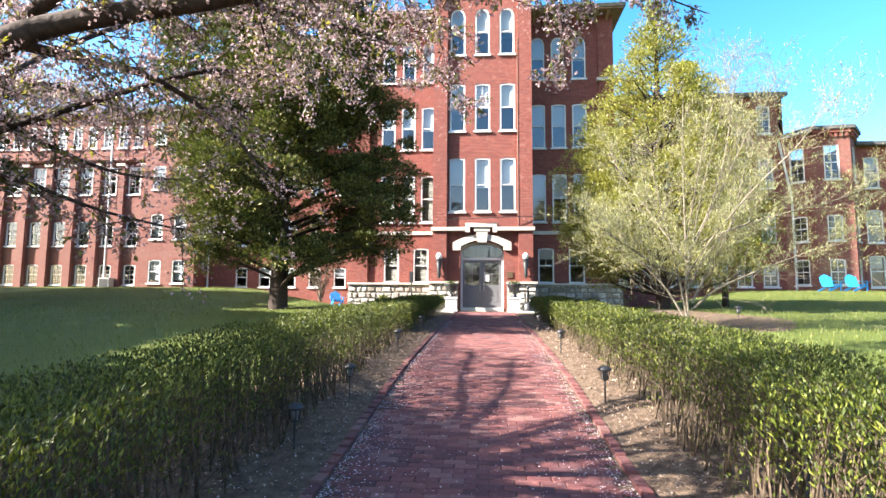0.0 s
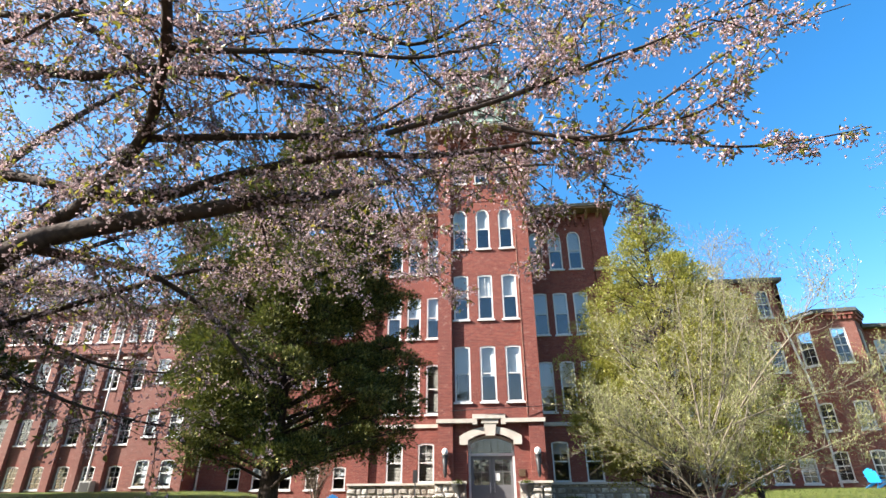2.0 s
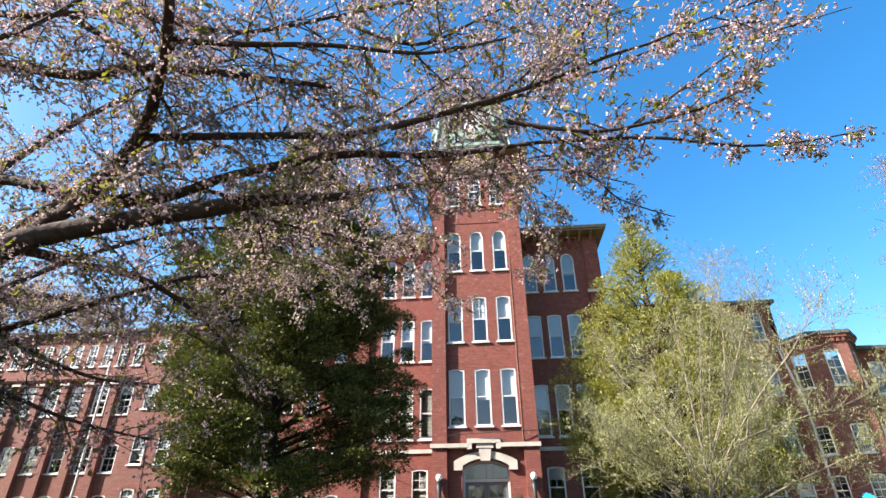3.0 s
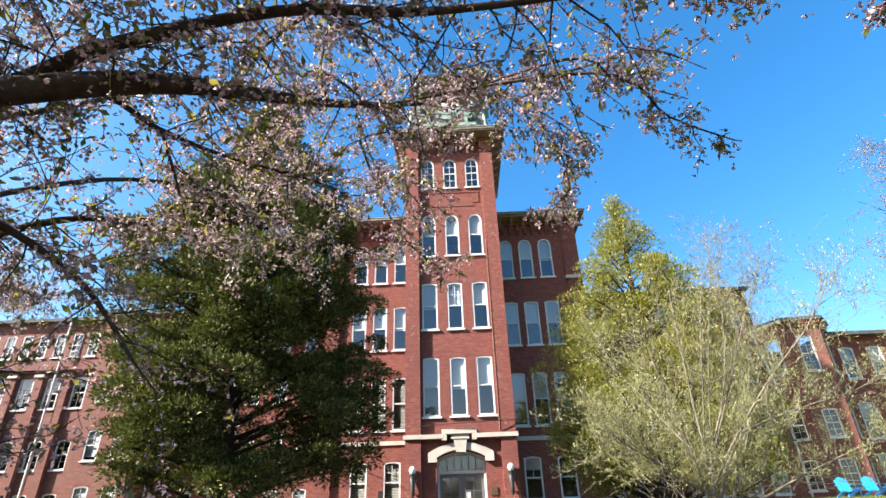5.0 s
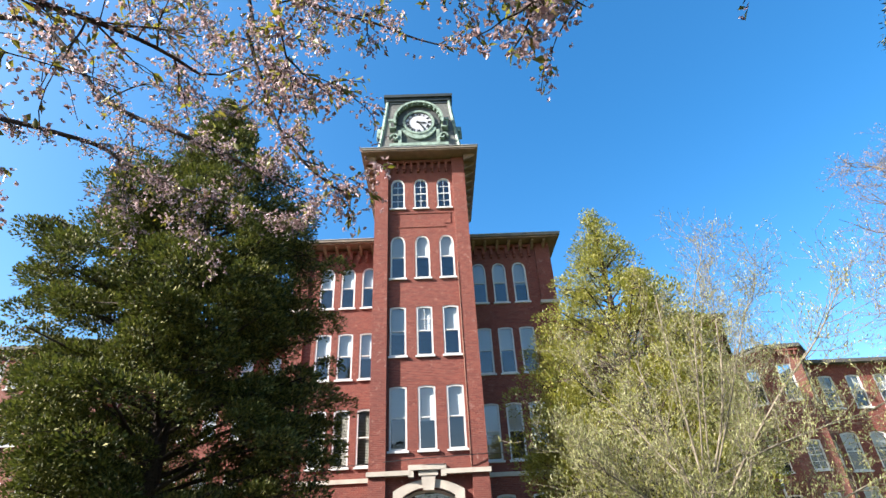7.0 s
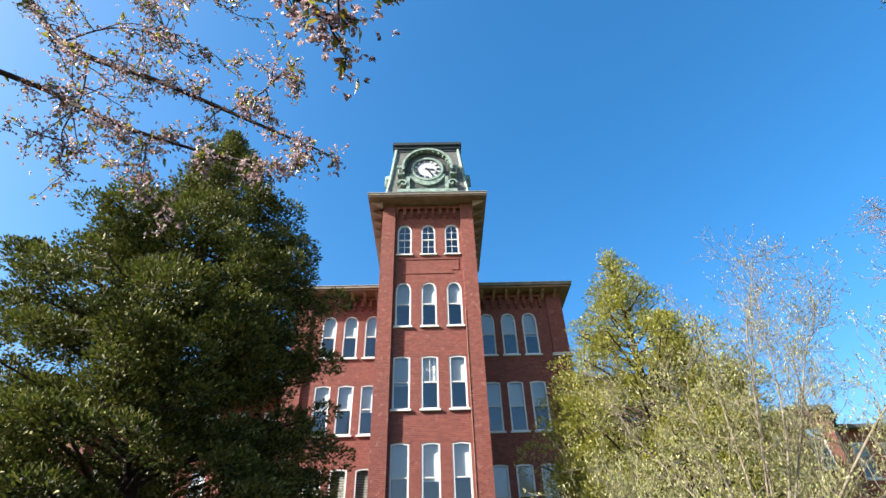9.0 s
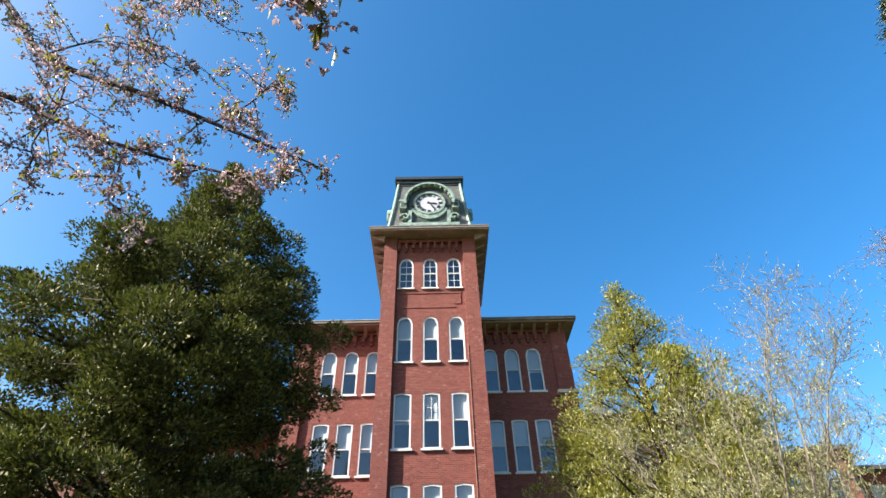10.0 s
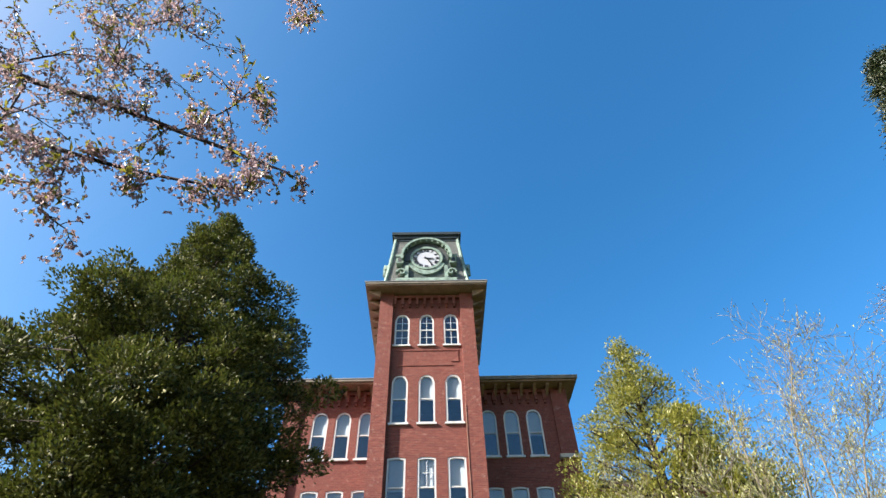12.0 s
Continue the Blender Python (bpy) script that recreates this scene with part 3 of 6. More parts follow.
        for title, r0, r1, y0, up in (("hood", 1.36, 1.5, cy - 0.24, 0.08), ("bezel", 0.8, 0.95, cy - 0.04, 0.0)):
            rim = MB()
            for i in range(32):
                a, c = arcs[i], arcs[(i + 1) % 32]
                if up and math.sin(a + 0.05) < -0.15:
                    continue
                rim.prism([(r0 * math.cos(a), cz + up + r0 * math.sin(a)), (r1 * math.cos(a), cz + up + r1 * math.sin(a)), (r1 * math.cos(c), cz + up + r1 * math.sin(c)), (r0 * math.cos(c), cz + up + r0 * math.sin(c))], y0, cy + 0.14, m)
            part(title, rim, COPPER, dormer)
        for i in range(11):
            a = math.pi * (0.06 + 0.88 * i / 10)
            mm = m @ Matrix.Translation((1.3 * math.cos(a), cy - 0.14, cz + 0.08 + 1.3 * math.sin(a))) @ Matrix.Rotation(-a, 4, "Y")
            part("dentil", MB().box(-0.05, 0.05, -0.04, 0.12, -0.05, 0.05, mm), COPPER, dormer)
        # dark band that paints the shade between hood and bezel
        gap = MB()
        for i in range(32):
            a, c = arcs[i], arcs[(i + 1) % 32]
            if math.sin(a) < -0.25 or math.sin(c) < -0.25:
                continue
            gap.prism([(0.96 * math.cos(a), cz + 0.96 * math.sin(a)), (1.27 * math.cos(a), cz + 0.08 + 1.27 * math.sin(a)), (1.27 * math.cos(c), cz + 0.08 + 1.27 * math.sin(c)), (0.96 * math.cos(c), cz + 0.96 * math.sin(c))], cy + 0.06, cy + 0.12, m)
        part("recess", gap, RECESS_SHADE, dormer)
        for s in (-1, 1):
            co = MB()
            co.box(s * 1.55 - 0.26, s * 1.55 + 0.26, cy - 0.1, cy + 0.5, 24.78, 24.95, m)
            co.box(s * 1.55 - 0.2, s * 1.55 + 0.2, cy - 0.05, cy + 0.4, 24.3, 24.78, m)
            part("console", co, COPPER, dormer)
            # thin dark box painted as the shadow inside the console
            part("shadow_slot", MB().box(s * 1.55 - 0.12, s * 1.55 + 0.12, cy - 0.06, cy, 24.38, 24.7, m), RECESS_SHADE, dormer)
            part("pilaster", MB().box(s * 1.13 - 0.1, s * 1.13 + 0.1, cy - 0.02, cy + 0.2, 22.98, 24.1, m), COPPER, dormer)
            sc = MB()
            for q in range(14):
                a0, a1 = q * 0.5, (q + 1) * 0.5
                r0, r1 = 0.34 - q * 0.02, 0.34 - (q + 1) * 0.02
                c0 = (s * 1.42, 23.55)
                sc.prism([(c0[0] + s * r0 * math.cos(a0), c0[1] + r0 * math.sin(a0)), (c0[0] + s * (r0 - 0.09) * math.cos(a0), c0[1] + (r0 - 0.09) * math.sin(a0)),
                          (c0[0] + s * (r1 - 0.09) * math.cos(a1), c0[1] + (r1 - 0.09) * math.sin(a1)), (c0[0] + s * r1 * math.cos(a1), c0[1] + r1 * math.sin(a1))], cy - 0.08, cy + 0.2, m)
            part("scroll", sc, COPPER, dormer)
        apron = MB()
        for i in range(12):
            a, c = math.pi * (1.12 + 0.76 * i / 12), math.pi * (1.12 + 0.76 * (i + 1) / 12)
            apron.prism([(0.95 * math.cos(a), cz + 0.95 * math.sin(a)), (1.12 * math.cos(a), max(23.0, cz + 1.3 * math.sin(a))), (1.12 * math.cos(c), max(23.0, cz + 1.3 * math.sin(c))), (0.95 * math.cos(c), cz + 0.95 * math.sin(c))], cy, cy + 0.14, m)
        part("apron", apron, COPPER, dormer)
        part("dormer_sill", MB().box(-1.72, 1.72, cy - 0.15, cy + 0.6, 22.78, 22.98, m).box(-1.6, 1.6, cy - 0.08, cy + 0.6, 22.5, 22.78, m), COPPER, dormer)
        if k:
            continue
        dial = MB()
        dial.prism([(0.82 * math.cos(a), cz + 0.82 * math.sin(a)) for a in arcs], cy + 0.03, cy + 0.08)
        face = part("clock_dial", dial, DIAL, b, "white clock dial with black roman numerals")
        strokes = {1: "I", 2: "II", 3: "III", 4: "IIII", 5: "V", 6: "VI", 7: "VII", 8: "VIII", 9: "IX", 10: "X", 11: "XI", 12: "XII"}
        for h, word in strokes.items():
            a = math.pi / 2 - h * math.pi / 6
            cu = bpy.data.curves.new("numeral", "FONT")
            cu.body, cu.size, cu.align_x, cu.align_y, cu.extrude, cu.offset = word, 0.25, "CENTER", "CENTER", 0.006, 0.014
            ob = new("numeral", cu)
            ob.data.materials.append(IRON)
            ob.parent = face
            ob.matrix_basis = Matrix.Translation((0.64 * math.cos(a), cy + 0.02, cz + 0.64 * math.sin(a))) @ Matrix.Rotation(radians(90), 4, "X") @ Matrix.Rotation(a - math.pi / 2, 4, "Z")
        ringm = MB().ring([(0.795 * math.cos(a), cz + 0.795 * math.sin(a)) for a in arcs], [(0.765 * math.cos(a), cz + 0.765 * math.sin(a)) for a in arcs], cy + 0.015, cy + 0.032)
        part("minute_ring", ringm, IRON, face)
        for deg, ln, wd in ((-58, 0.68, 0.045), (-8, 0.46, 0.06)):
            a = radians(deg)
            mm = Matrix.Translation((0, 0, cz)) @ Matrix.Rotation(-a, 4, "Y")
            part("clock_hand", MB().prism([(-0.15, -wd / 2), (ln * 0.8, -wd), (ln, 0), (ln * 0.8, wd), (-0.15, wd / 2)], cy - 0.01, cy + 0.01, mm), IRON, face)
    # wings
    for s in (-1, 1):
        cs = [s * 3.1, s * 4.25, s * 5.4]
        rows = [(2.6, 4.52, 0.86, "seg", [s * 3.46, s * 5.12]), (5.97, 8.66, 0.8, "seg", cs), (10.15, 12.66, 0.8, "seg", cs), (14.12, 16.6, 0.78, "round", cs)]
        x0, x1 = min(s * 2.48, s * 6.45), max(s * 2.48, s * 6.45)
        part("wing_wall", pierced_wall(MB(), x0, x1, 0.0, 18.0, WY, rows, 0.34), BRICK, b)
        row_windows(b, rows[:1], WY, 1, (0.97,) if s < 0 else (0.3, 0.0))
        row_windows(b, rows[1:2], WY, 0, (0.97,) if s < 0 else (0.5, 0.55))
        row_windows(b, rows[2:], WY, 0, (0.5, 0.55, 0.5))
        a0, a1 = min(s * 6.45, s * 7.3), max(s * 6.45, s * 7.3)
        part("corner_pier", MB().box(a0, a1, WY - 0.16, WY + 0.9, 0, 13.9).box(a0, a1, WY - 0.1, WY + 0.9, 13.9, 18.0), BRICK, b)
        part("corner_stone", MB().box(a0 - 0.1, a1 + 0.1, WY - 0.28, WY + 0.95, 13.9, 14.08), TRIM, b)
        part("wing_side_wall", MB().box(min(s * 6.9, s * 7.28), max(s * 6.9, s * 7.28), WY + 0.9, 44, 0, 18.0), BRICK, b)
        corbels(b, x0, x1, WY, 17.7, 9, 0.62, 0.18)
        part("wing_soffit", MB().box(min(s * 2.48, s * 7.75), max(s * 2.48, s * 7.75), 29.2, 45, 17.78, 17.87), SOFFIT, b, "brown timber soffit")
        part("wing_roof", MB().box(min(s * 2.48, s * 7.85), max(s * 2.48, s * 7.85), 29.1, 45.1, 17.87, 18.02), FASCIA, b, "flat roof with a grey-brown edge board")
        part("roof_edge", MB().box(min(s * 2.48, s * 7.88), max(s * 2.48, s * 7.88), 29.07, 45.1, 18.02, 18.05), GREYMETAL, b, "thin pale metal edge")
        for k in range(7):
            x = s * (2.9 + k * 0.68)
            part("bracket", MB().prism([(0, 0), (-0.6, 0), (-0.6, -0.1), (0, -0.4)], -0.07, 0.07, Matrix.Translation((x, WY, 17.79)) @ Matrix.Rotation(radians(90), 4, "Z") @ Matrix.Diagonal((1, 1, 1, 1))), SOFFIT, b)
        part("belt_course", MB().box(min(s * 2.48, s * 6.45), max(s * 2.48, s * 6.45), WY - 0.08, WY + 0.05, 5.27, 5.46), TRIM, b, "cream stone belt course")
        stone_base(b, min(s * 2.5, s * 7.5), max(s * 2.5, s * 7.5), 1.3, 2.48, WY - 0.22, 11 + s)
        part("water_table", MB().box(min(s * 2.5, s * 7.52), max(s * 2.5, s * 7.52), WY - 0.34, WY + 0.05, 2.48, 2.58), TRIM, b)
        stone_base(b, min(s * 1.2, s * 2.62), max(s * 1.2, s * 2.62), 1.1, 2.46, PY - 0.12, 31 + s)
        part("water_table", MB().box(min(s * 1.16, s * 2.66), max(s * 1.16, s * 2.66), PY - 0.26, PY + 0.05, 2.46, 2.56), TRIM, b)
        part("stone_return", MB().box(min(s * 2.45, s * 2.6), max(s * 2.45, s * 2.6), PY + 0.0, WY, 0.6, 2.46), MORTAR, b)
    # belt course of the tower with its raised middle step
    mb = MB().box(-2.56, -0.78, PY - 0.1, TY + 0.02, 5.08, 5.26).box(0.66, 2.56, PY - 0.1, TY + 0.02, 5.08, 5.26)
    mb.box(-0.84, 0.72, PY - 0.1, TY + 0.02, 5.26, 5.46).box(-0.84, -0.62, PY - 0.09, TY + 0.02, 5.0, 5.26).box(0.5, 0.72, PY - 0.09, TY + 0.02, 5.0, 5.26)
    part("belt_course", mb, TRIM, b, "cream stone belt course stepped over the door")
    # arched stone door surround
    mb = MB()
    ain = arch_points(-0.02, 2.12, 4.3, 0.32, 12)
    aout = arch_points(-0.02, 2.9, 4.5, 0.42, 12)
    o_pts, i_pts = [(-1.47, 4.12)] + aout + [(1.43, 4.12)], [(-1.08, 4.12)] + ain + [(1.04, 4.12)]
    for k in range(len(o_pts) - 1):
        part("voussoir", MB().prism([o_pts[k], o_pts[k + 1], i_pts[k + 1], i_pts[k]], TY - 0.16, TY + 0.1), TRIM, b)
    part("keystone", MB().prism([(-0.24, 4.5), (0.2, 4.5), (0.3, 5.24), (-0.34, 5.24)], TY - 0.24, TY).prism([(-0.42, 5.05), (0.38, 5.05), (0.38, 5.25), (-0.42, 5.25)], TY - 0.27, TY), TRIM, b)
    # entrance
    fr = MB()
    top = arch_points(-0.02, 2.16, 4.28, 0.30, 10)
    itop = arch_points(-0.02, 1.96, 4.2, 0.28, 10)
    fr.ring([(-1.1, 1.13)] + top + [(1.06, 1.13)], [(-1.0, 1.13)] + itop + [(0.96, 1.13)], TY + 0.12, TY + 0.32, closed=False)
    fr.box(-1.0, 0.96, TY + 0.12, TY + 0.3, 3.66, 3.78)
    door = part("entrance", fr, PAINT, b, "white timber door frame with arched transom")
    door.location.y = 0.26
    part("threshold", MB().box(-1.08, 1.04, TY - 0.3, TY + 0.3, 1.0, 1.28), CONCRETE, door)
    tl = MB()
    tl.face(*[(x, TY + 0.26, z) for x, z in [(-1.0, 3.78)] + itop + [(0.96, 3.78)]])
    part("pane", tl, GLASS, door).visible_shadow = False
    mun = MB()
    for i in range(1, 6):
        x = -1.0 + 1.96 * i / 6
        mun.box(x - 0.02, x + 0.02, TY + 0.2, TY + 0.28, 3.78, 4.36)
    part("transom_bars", mun, IRON, door)
    for s in (-1, 1):
        xa, xb = (-1.0, -0.03) if s < 0 else (-0.01, 0.96)
        leaf = MB()
        leaf.ring([(xa, 1.28), (xb, 1.28), (xb, 3.66), (xa, 3.66)], [(xa + 0.13, 2.42), (xb - 0.13, 2.42), (xb - 0.13, 3.52), (xa + 0.13, 3.52)], TY + 0.2, TY + 0.26)
        leaf.box(xa + 0.13, xb - 0.13, TY + 0.21, TY + 0.25, 1.45, 2.42)
        leaf.box(xa + 0.2, xb - 0.2, TY + 0.19, TY + 0.25, 1.55, 2.28)
        xm = (xa + xb) / 2
        leaf.box(xm - 0.02, xm + 0.02, TY + 0.2, TY + 0.25, 2.42, 3.52).box(xa + 0.13, xb - 0.13, TY + 0.2, TY + 0.25, 2.95, 2.99)
        lf = part("door_leaf", leaf, DOOR, door, "grey panelled door leaf with glazed upper half")
        gl = MB()
        gl.face((xa + 0.13, TY + 0.235, 2.42), (xb - 0.13, TY + 0.235, 2.42), (xb - 0.13, TY + 0.235, 3.52), (xa + 0.13, TY + 0.235, 3.52))
        part("pane", gl, GLASS, door).visible_shadow = False
        part("door_handle", MB().tube([(xb - 0.09 if s < 0 else xa + 0.09, TY + 0.14, 2.1), (xb - 0.09 if s < 0 else xa + 0.09, TY + 0.14, 2.5)], [0.016, 0.016]), GREYMETAL, door)
    part("notice", MB().box(0.12, 0.34, TY + 0.222, TY + 0.228, 2.6, 2.92), PAINT, door, "white paper notice on the glass")
    part("door_plaque", MB().box(1.2, 1.5, TY - 0.04, TY, 2.75, 3.05), plain("bronze", (0.16, 0.1, 0.06), 0.4, 0.6), b)
    part("conduit", MB().tube([(1.76, PY - 0.02, 5.27), (1.76, PY - 0.02, 15.0)], [0.011, 0.011]), SOFFIT, b)
    return b


main_building()


def left_mill():
    b = thing("left_mill_wing", "long four-storey red brick mill wing with pale piers", "building")
    Y, ZB, ZT = 38.0, 0.5, 15.6
    bays = [-26.3 - 1.93 * i for i in range(12)]
    x0, x1 = -50.0, -25.3
    tops = [-26.2 - 1.24 * i for i in range(18)]
    rows = [(2.58, 4.1, 0.92, "seg", bays), (5.5, 7.35, 0.95, "seg", bays), (9.4, 11.5, 0.98, "flat", bays), (13.0, 14.75, 0.72, "seg", tops)]
    part("wall", pierced_wall(MB(), x0, x1, ZB, ZT, Y, rows, 0.3), BRICK_TAN, b)
    row_windows(b, rows, Y, 2, (0.0, 0.0, 0.3, 0.45))
    for i in range(12):
        x = -25.33 - 1.93 * i
        part("pier", MB().box(x - 0.3, x + 0.3, Y - 0.3, Y, ZB, 8.4).box(x - 0.26, x + 0.26, Y - 0.22, Y, 8.4, 12.0), BRICK_TAN, b)
        part("pier_cap", MB().box(x - 0.34, x + 0.34, Y - 0.34, Y, 11.55, 11.72), TRIM, b)
    part("cornice_band", MB().box(x0, x1, Y - 0.36, Y, 12.0, 12.2).box(x0, x1, Y - 0.28, Y, 11.88, 12.0), BRICK_TAN, b)
    part("roof", MB().box(x0, x1 + 0.2, Y - 0.45, 52, ZT, ZT + 0.22), ROOFING, b, "flat dark roof edge")
    # unseen dark sheet and slabs added behind the windows as room shade
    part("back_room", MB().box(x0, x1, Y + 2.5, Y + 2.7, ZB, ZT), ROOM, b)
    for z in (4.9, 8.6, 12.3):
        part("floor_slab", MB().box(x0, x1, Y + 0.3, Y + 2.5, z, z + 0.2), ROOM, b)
    # corner block and the plain wall behind the tree
    crow = [(2.7, 4.42, 0.95, "seg", (-23.9, -22.1)), (5.9, 7.8, 0.95, "seg", (-23.9, -22.1)), (9.6, 11.4, 0.95, "seg", (-23.9, -22.1)), (13.0, 14.75, 0.85, "seg", (-23.9, -22.1))]
    part("corner_block_wall", pierced_wall(MB(), -25.0, -20.9, ZB, ZT, Y - 0.7, crow, 0.3), BRICK_TAN, b)
    part("corner_block_side", MB().box(-25.05, -24.7, Y - 0.68, Y + 3, ZB, ZT).box(-21.2, -20.9, Y - 0.68, Y + 3, ZB, ZT), BRICK_TAN, b)
    row_windows(b, crow, Y - 0.7, 1, (0.5, 0.9))
    xs = (-18.1, -16.3, -14.4, -12.5, -10.6)
    prow = [(2.5, 3.95, 0.9, "seg", xs), (5.6, 7.5, 0.9, "seg", xs), (9.4, 11.3, 0.9, "seg", xs), (13.0, 14.75, 0.85, "seg", xs)]
    part("plain_wall", pierced_wall(MB(), -20.9, -7.3, ZB, ZT, Y + 1.0, prow, 0.3), BRICK, b)
    row_windows(b, prow, Y + 1.0, 1, (0.5, 0.0, 0.4))
    part("roof", MB().box(-25.2, -7.3, Y - 1.1, 52, ZT, ZT + 0.22), ROOFING, b)
    # unseen dark sheet, the room shade behind this wall's windows
    part("back_room", MB().box(-25, -7.3, Y + 3.2, Y + 3.4, ZB, ZT), ROOM, b)
    for x, y in ((-20.7, Y + 0.9), (-28.0, Y - 0.36)):
        part("downpipe", MB().tube([(x, y, 2.3), (x, y, 12.0), (x, y, 15.5)], [0.07] * 3, 8), PAINT, b, "white rainwater pipe")
    ac = part("air_conditioner", MB().box(-28.0, -27.2, Y - 0.9, Y - 0.35, 2.3, 3.1), GREYMETAL, b)
    part("grille", MB().box(-27.92, -27.28, Y - 0.92, Y - 0.89, 2.4, 3.0), IRON, ac)


left_mill()


def right_mill():
    b = thing("right_mill_wing", "red brick mill wing with a rounded bay", "building")
    Y, ZB = 36.0, 0.5
    xs = (8.9, 10.4, 12.0, 13.6, 15.2, 16.7, 18.3)
    rows = [(2.6, 4.0, 0.95, "seg", xs), (5.5, 7.4, 0.9, "seg", xs), (9.0, 11.0, 0.9, "seg", xs), (12.6, 14.5, 0.85, "seg", xs)]
    part("tall_wall", pierced_wall(MB(), 7.3, 19.5, ZB, 15.05, Y, rows, 0.3), BRICK, b)
    row_windows(b, rows, Y, 2, (0.0, 0.5))
    part("tall_roof", MB().box(7.3, 19.7, Y - 0.4, 50, 15.05, 15.28), ROOFING, b)
    part("tall_side_wall", MB().box(19.2, 19.5, Y + 0.0, 50, 11.0, 15.05), BRICK, b)
    # half-octagon bay
    pts = [(19.3, 36.0), (20.35, 34.6), (22.45, 34.3), (23.7, 35.7)]
    for k, ((xa, ya), (xb, yb)) in enumerate(zip(pts, pts[1:])):
        ln = math.hypot(xb - xa, yb - ya)
        ang = math.degrees(math.atan2(yb - ya, xb - xa))
        m = pose(xa, ya, 0, 0, 0, ang)
        rows = [(2.7, 4.3, 0.85, "seg", (ln / 2,)), (5.4, 7.0, 0.85, "seg", (ln / 2,)), (9.2, 11.35, 0.85, "flat", (ln / 2,))]
        mb = pierced_wall(MB(), 0, ln, ZB, 12.3, 0, rows, 0.3)
        mb.v = [tuple(m @ Vector(p)) for p in mb.v]
        part("bay_wall", mb, BRICK_TAN, b)
        for zs, zt, w, kind, cs in rows:
            c = m @ Vector((cs[0], 0, zs))
            window(b, c.x, zs, c.y, w, zt - zs, kind, 0.0, 2, ang)
        mb = MB()
        for i in range(int(ln / 0.3)):
            mb.box(i * 0.3 + 0.05, i * 0.3 + 0.2, -0.14, 0, 11.85, 12.1, m)
        mb.box(0, ln, -0.2, 0, 12.1, 12.3, m)
        part("dentil_course", mb, BRICK, b)
    roof = MB()
    roof.v = [(x, y, z) for z in (12.3, 12.52) for x, y in [(19.2, 36.4), (20.2, 34.3), (22.6, 34.0), (24.0, 35.6), (24.0, 38)]]
    roof.f = [(0, 1, 2, 3, 4), (9, 8, 7, 6, 5)] + [(i, (i + 1) % 5, 5 + (i + 1) % 5, 5 + i) for i in range(5)]
    part("bay_roof", roof, ROOFING, b)
    part("bay_gutter", MB().tube([(19.05, 36.2, 12.15), (20.15, 34.3, 12.3), (20.2, 34.3, 12.3)], [0.08] * 3, 6), PAINT, b)
    part("downpipe", MB().tube([(19.1, 35.85, 12.1), (19.6, 35.6, 8.2), (19.6, 35.6, 2.4)], [0.07] * 3, 8), PAINT, b, "white rainwater pipe")
    xs = [24.6 + 1.75 * i for i in range(12)]
    rows = [(2.6, 4.6, 0.95, "seg", xs), (5.4, 7.5, 1.0, "seg", xs), (8.9, 10.9, 0.9, "seg", xs)]
    part("low_wall", pierced_wall(MB(), 23.7, 46.0, ZB, 11.6, Y - 0.2, rows, 0.3), BRICK, b)
    row_windows(b, rows, Y - 0.2, 1, (0.5, 0.4, 0.0))
    part("low_roof", MB().box(23.5, 46.2, Y - 0.65, 50, 11.6, 11.82), ROOFING, b)
    # unseen dark sheets added behind the windows as room shade
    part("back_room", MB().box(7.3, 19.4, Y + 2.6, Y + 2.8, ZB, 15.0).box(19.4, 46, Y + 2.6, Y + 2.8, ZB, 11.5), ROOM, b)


right_mill()


# ---- trees ----
def bend(pts, k=4):
    """A smooth line through a few points."""
    P = [Vector(p) for p in pts]
    out = []
    for i in range(len(P) - 1):
        a, b, c, d = P[max(i - 1, 0)], P[i], P[i + 1], P[min(i + 2, len(P) - 1)]
        for j in range(k):
            t = j / k
            out.append(0.5 * ((2 * b) + (c - a) * t + (2 * a - 5 * b + 4 * c - d) * t * t + (3 * b - a - 3 * c + d) * t ** 3))
    return out + [P[-1]]


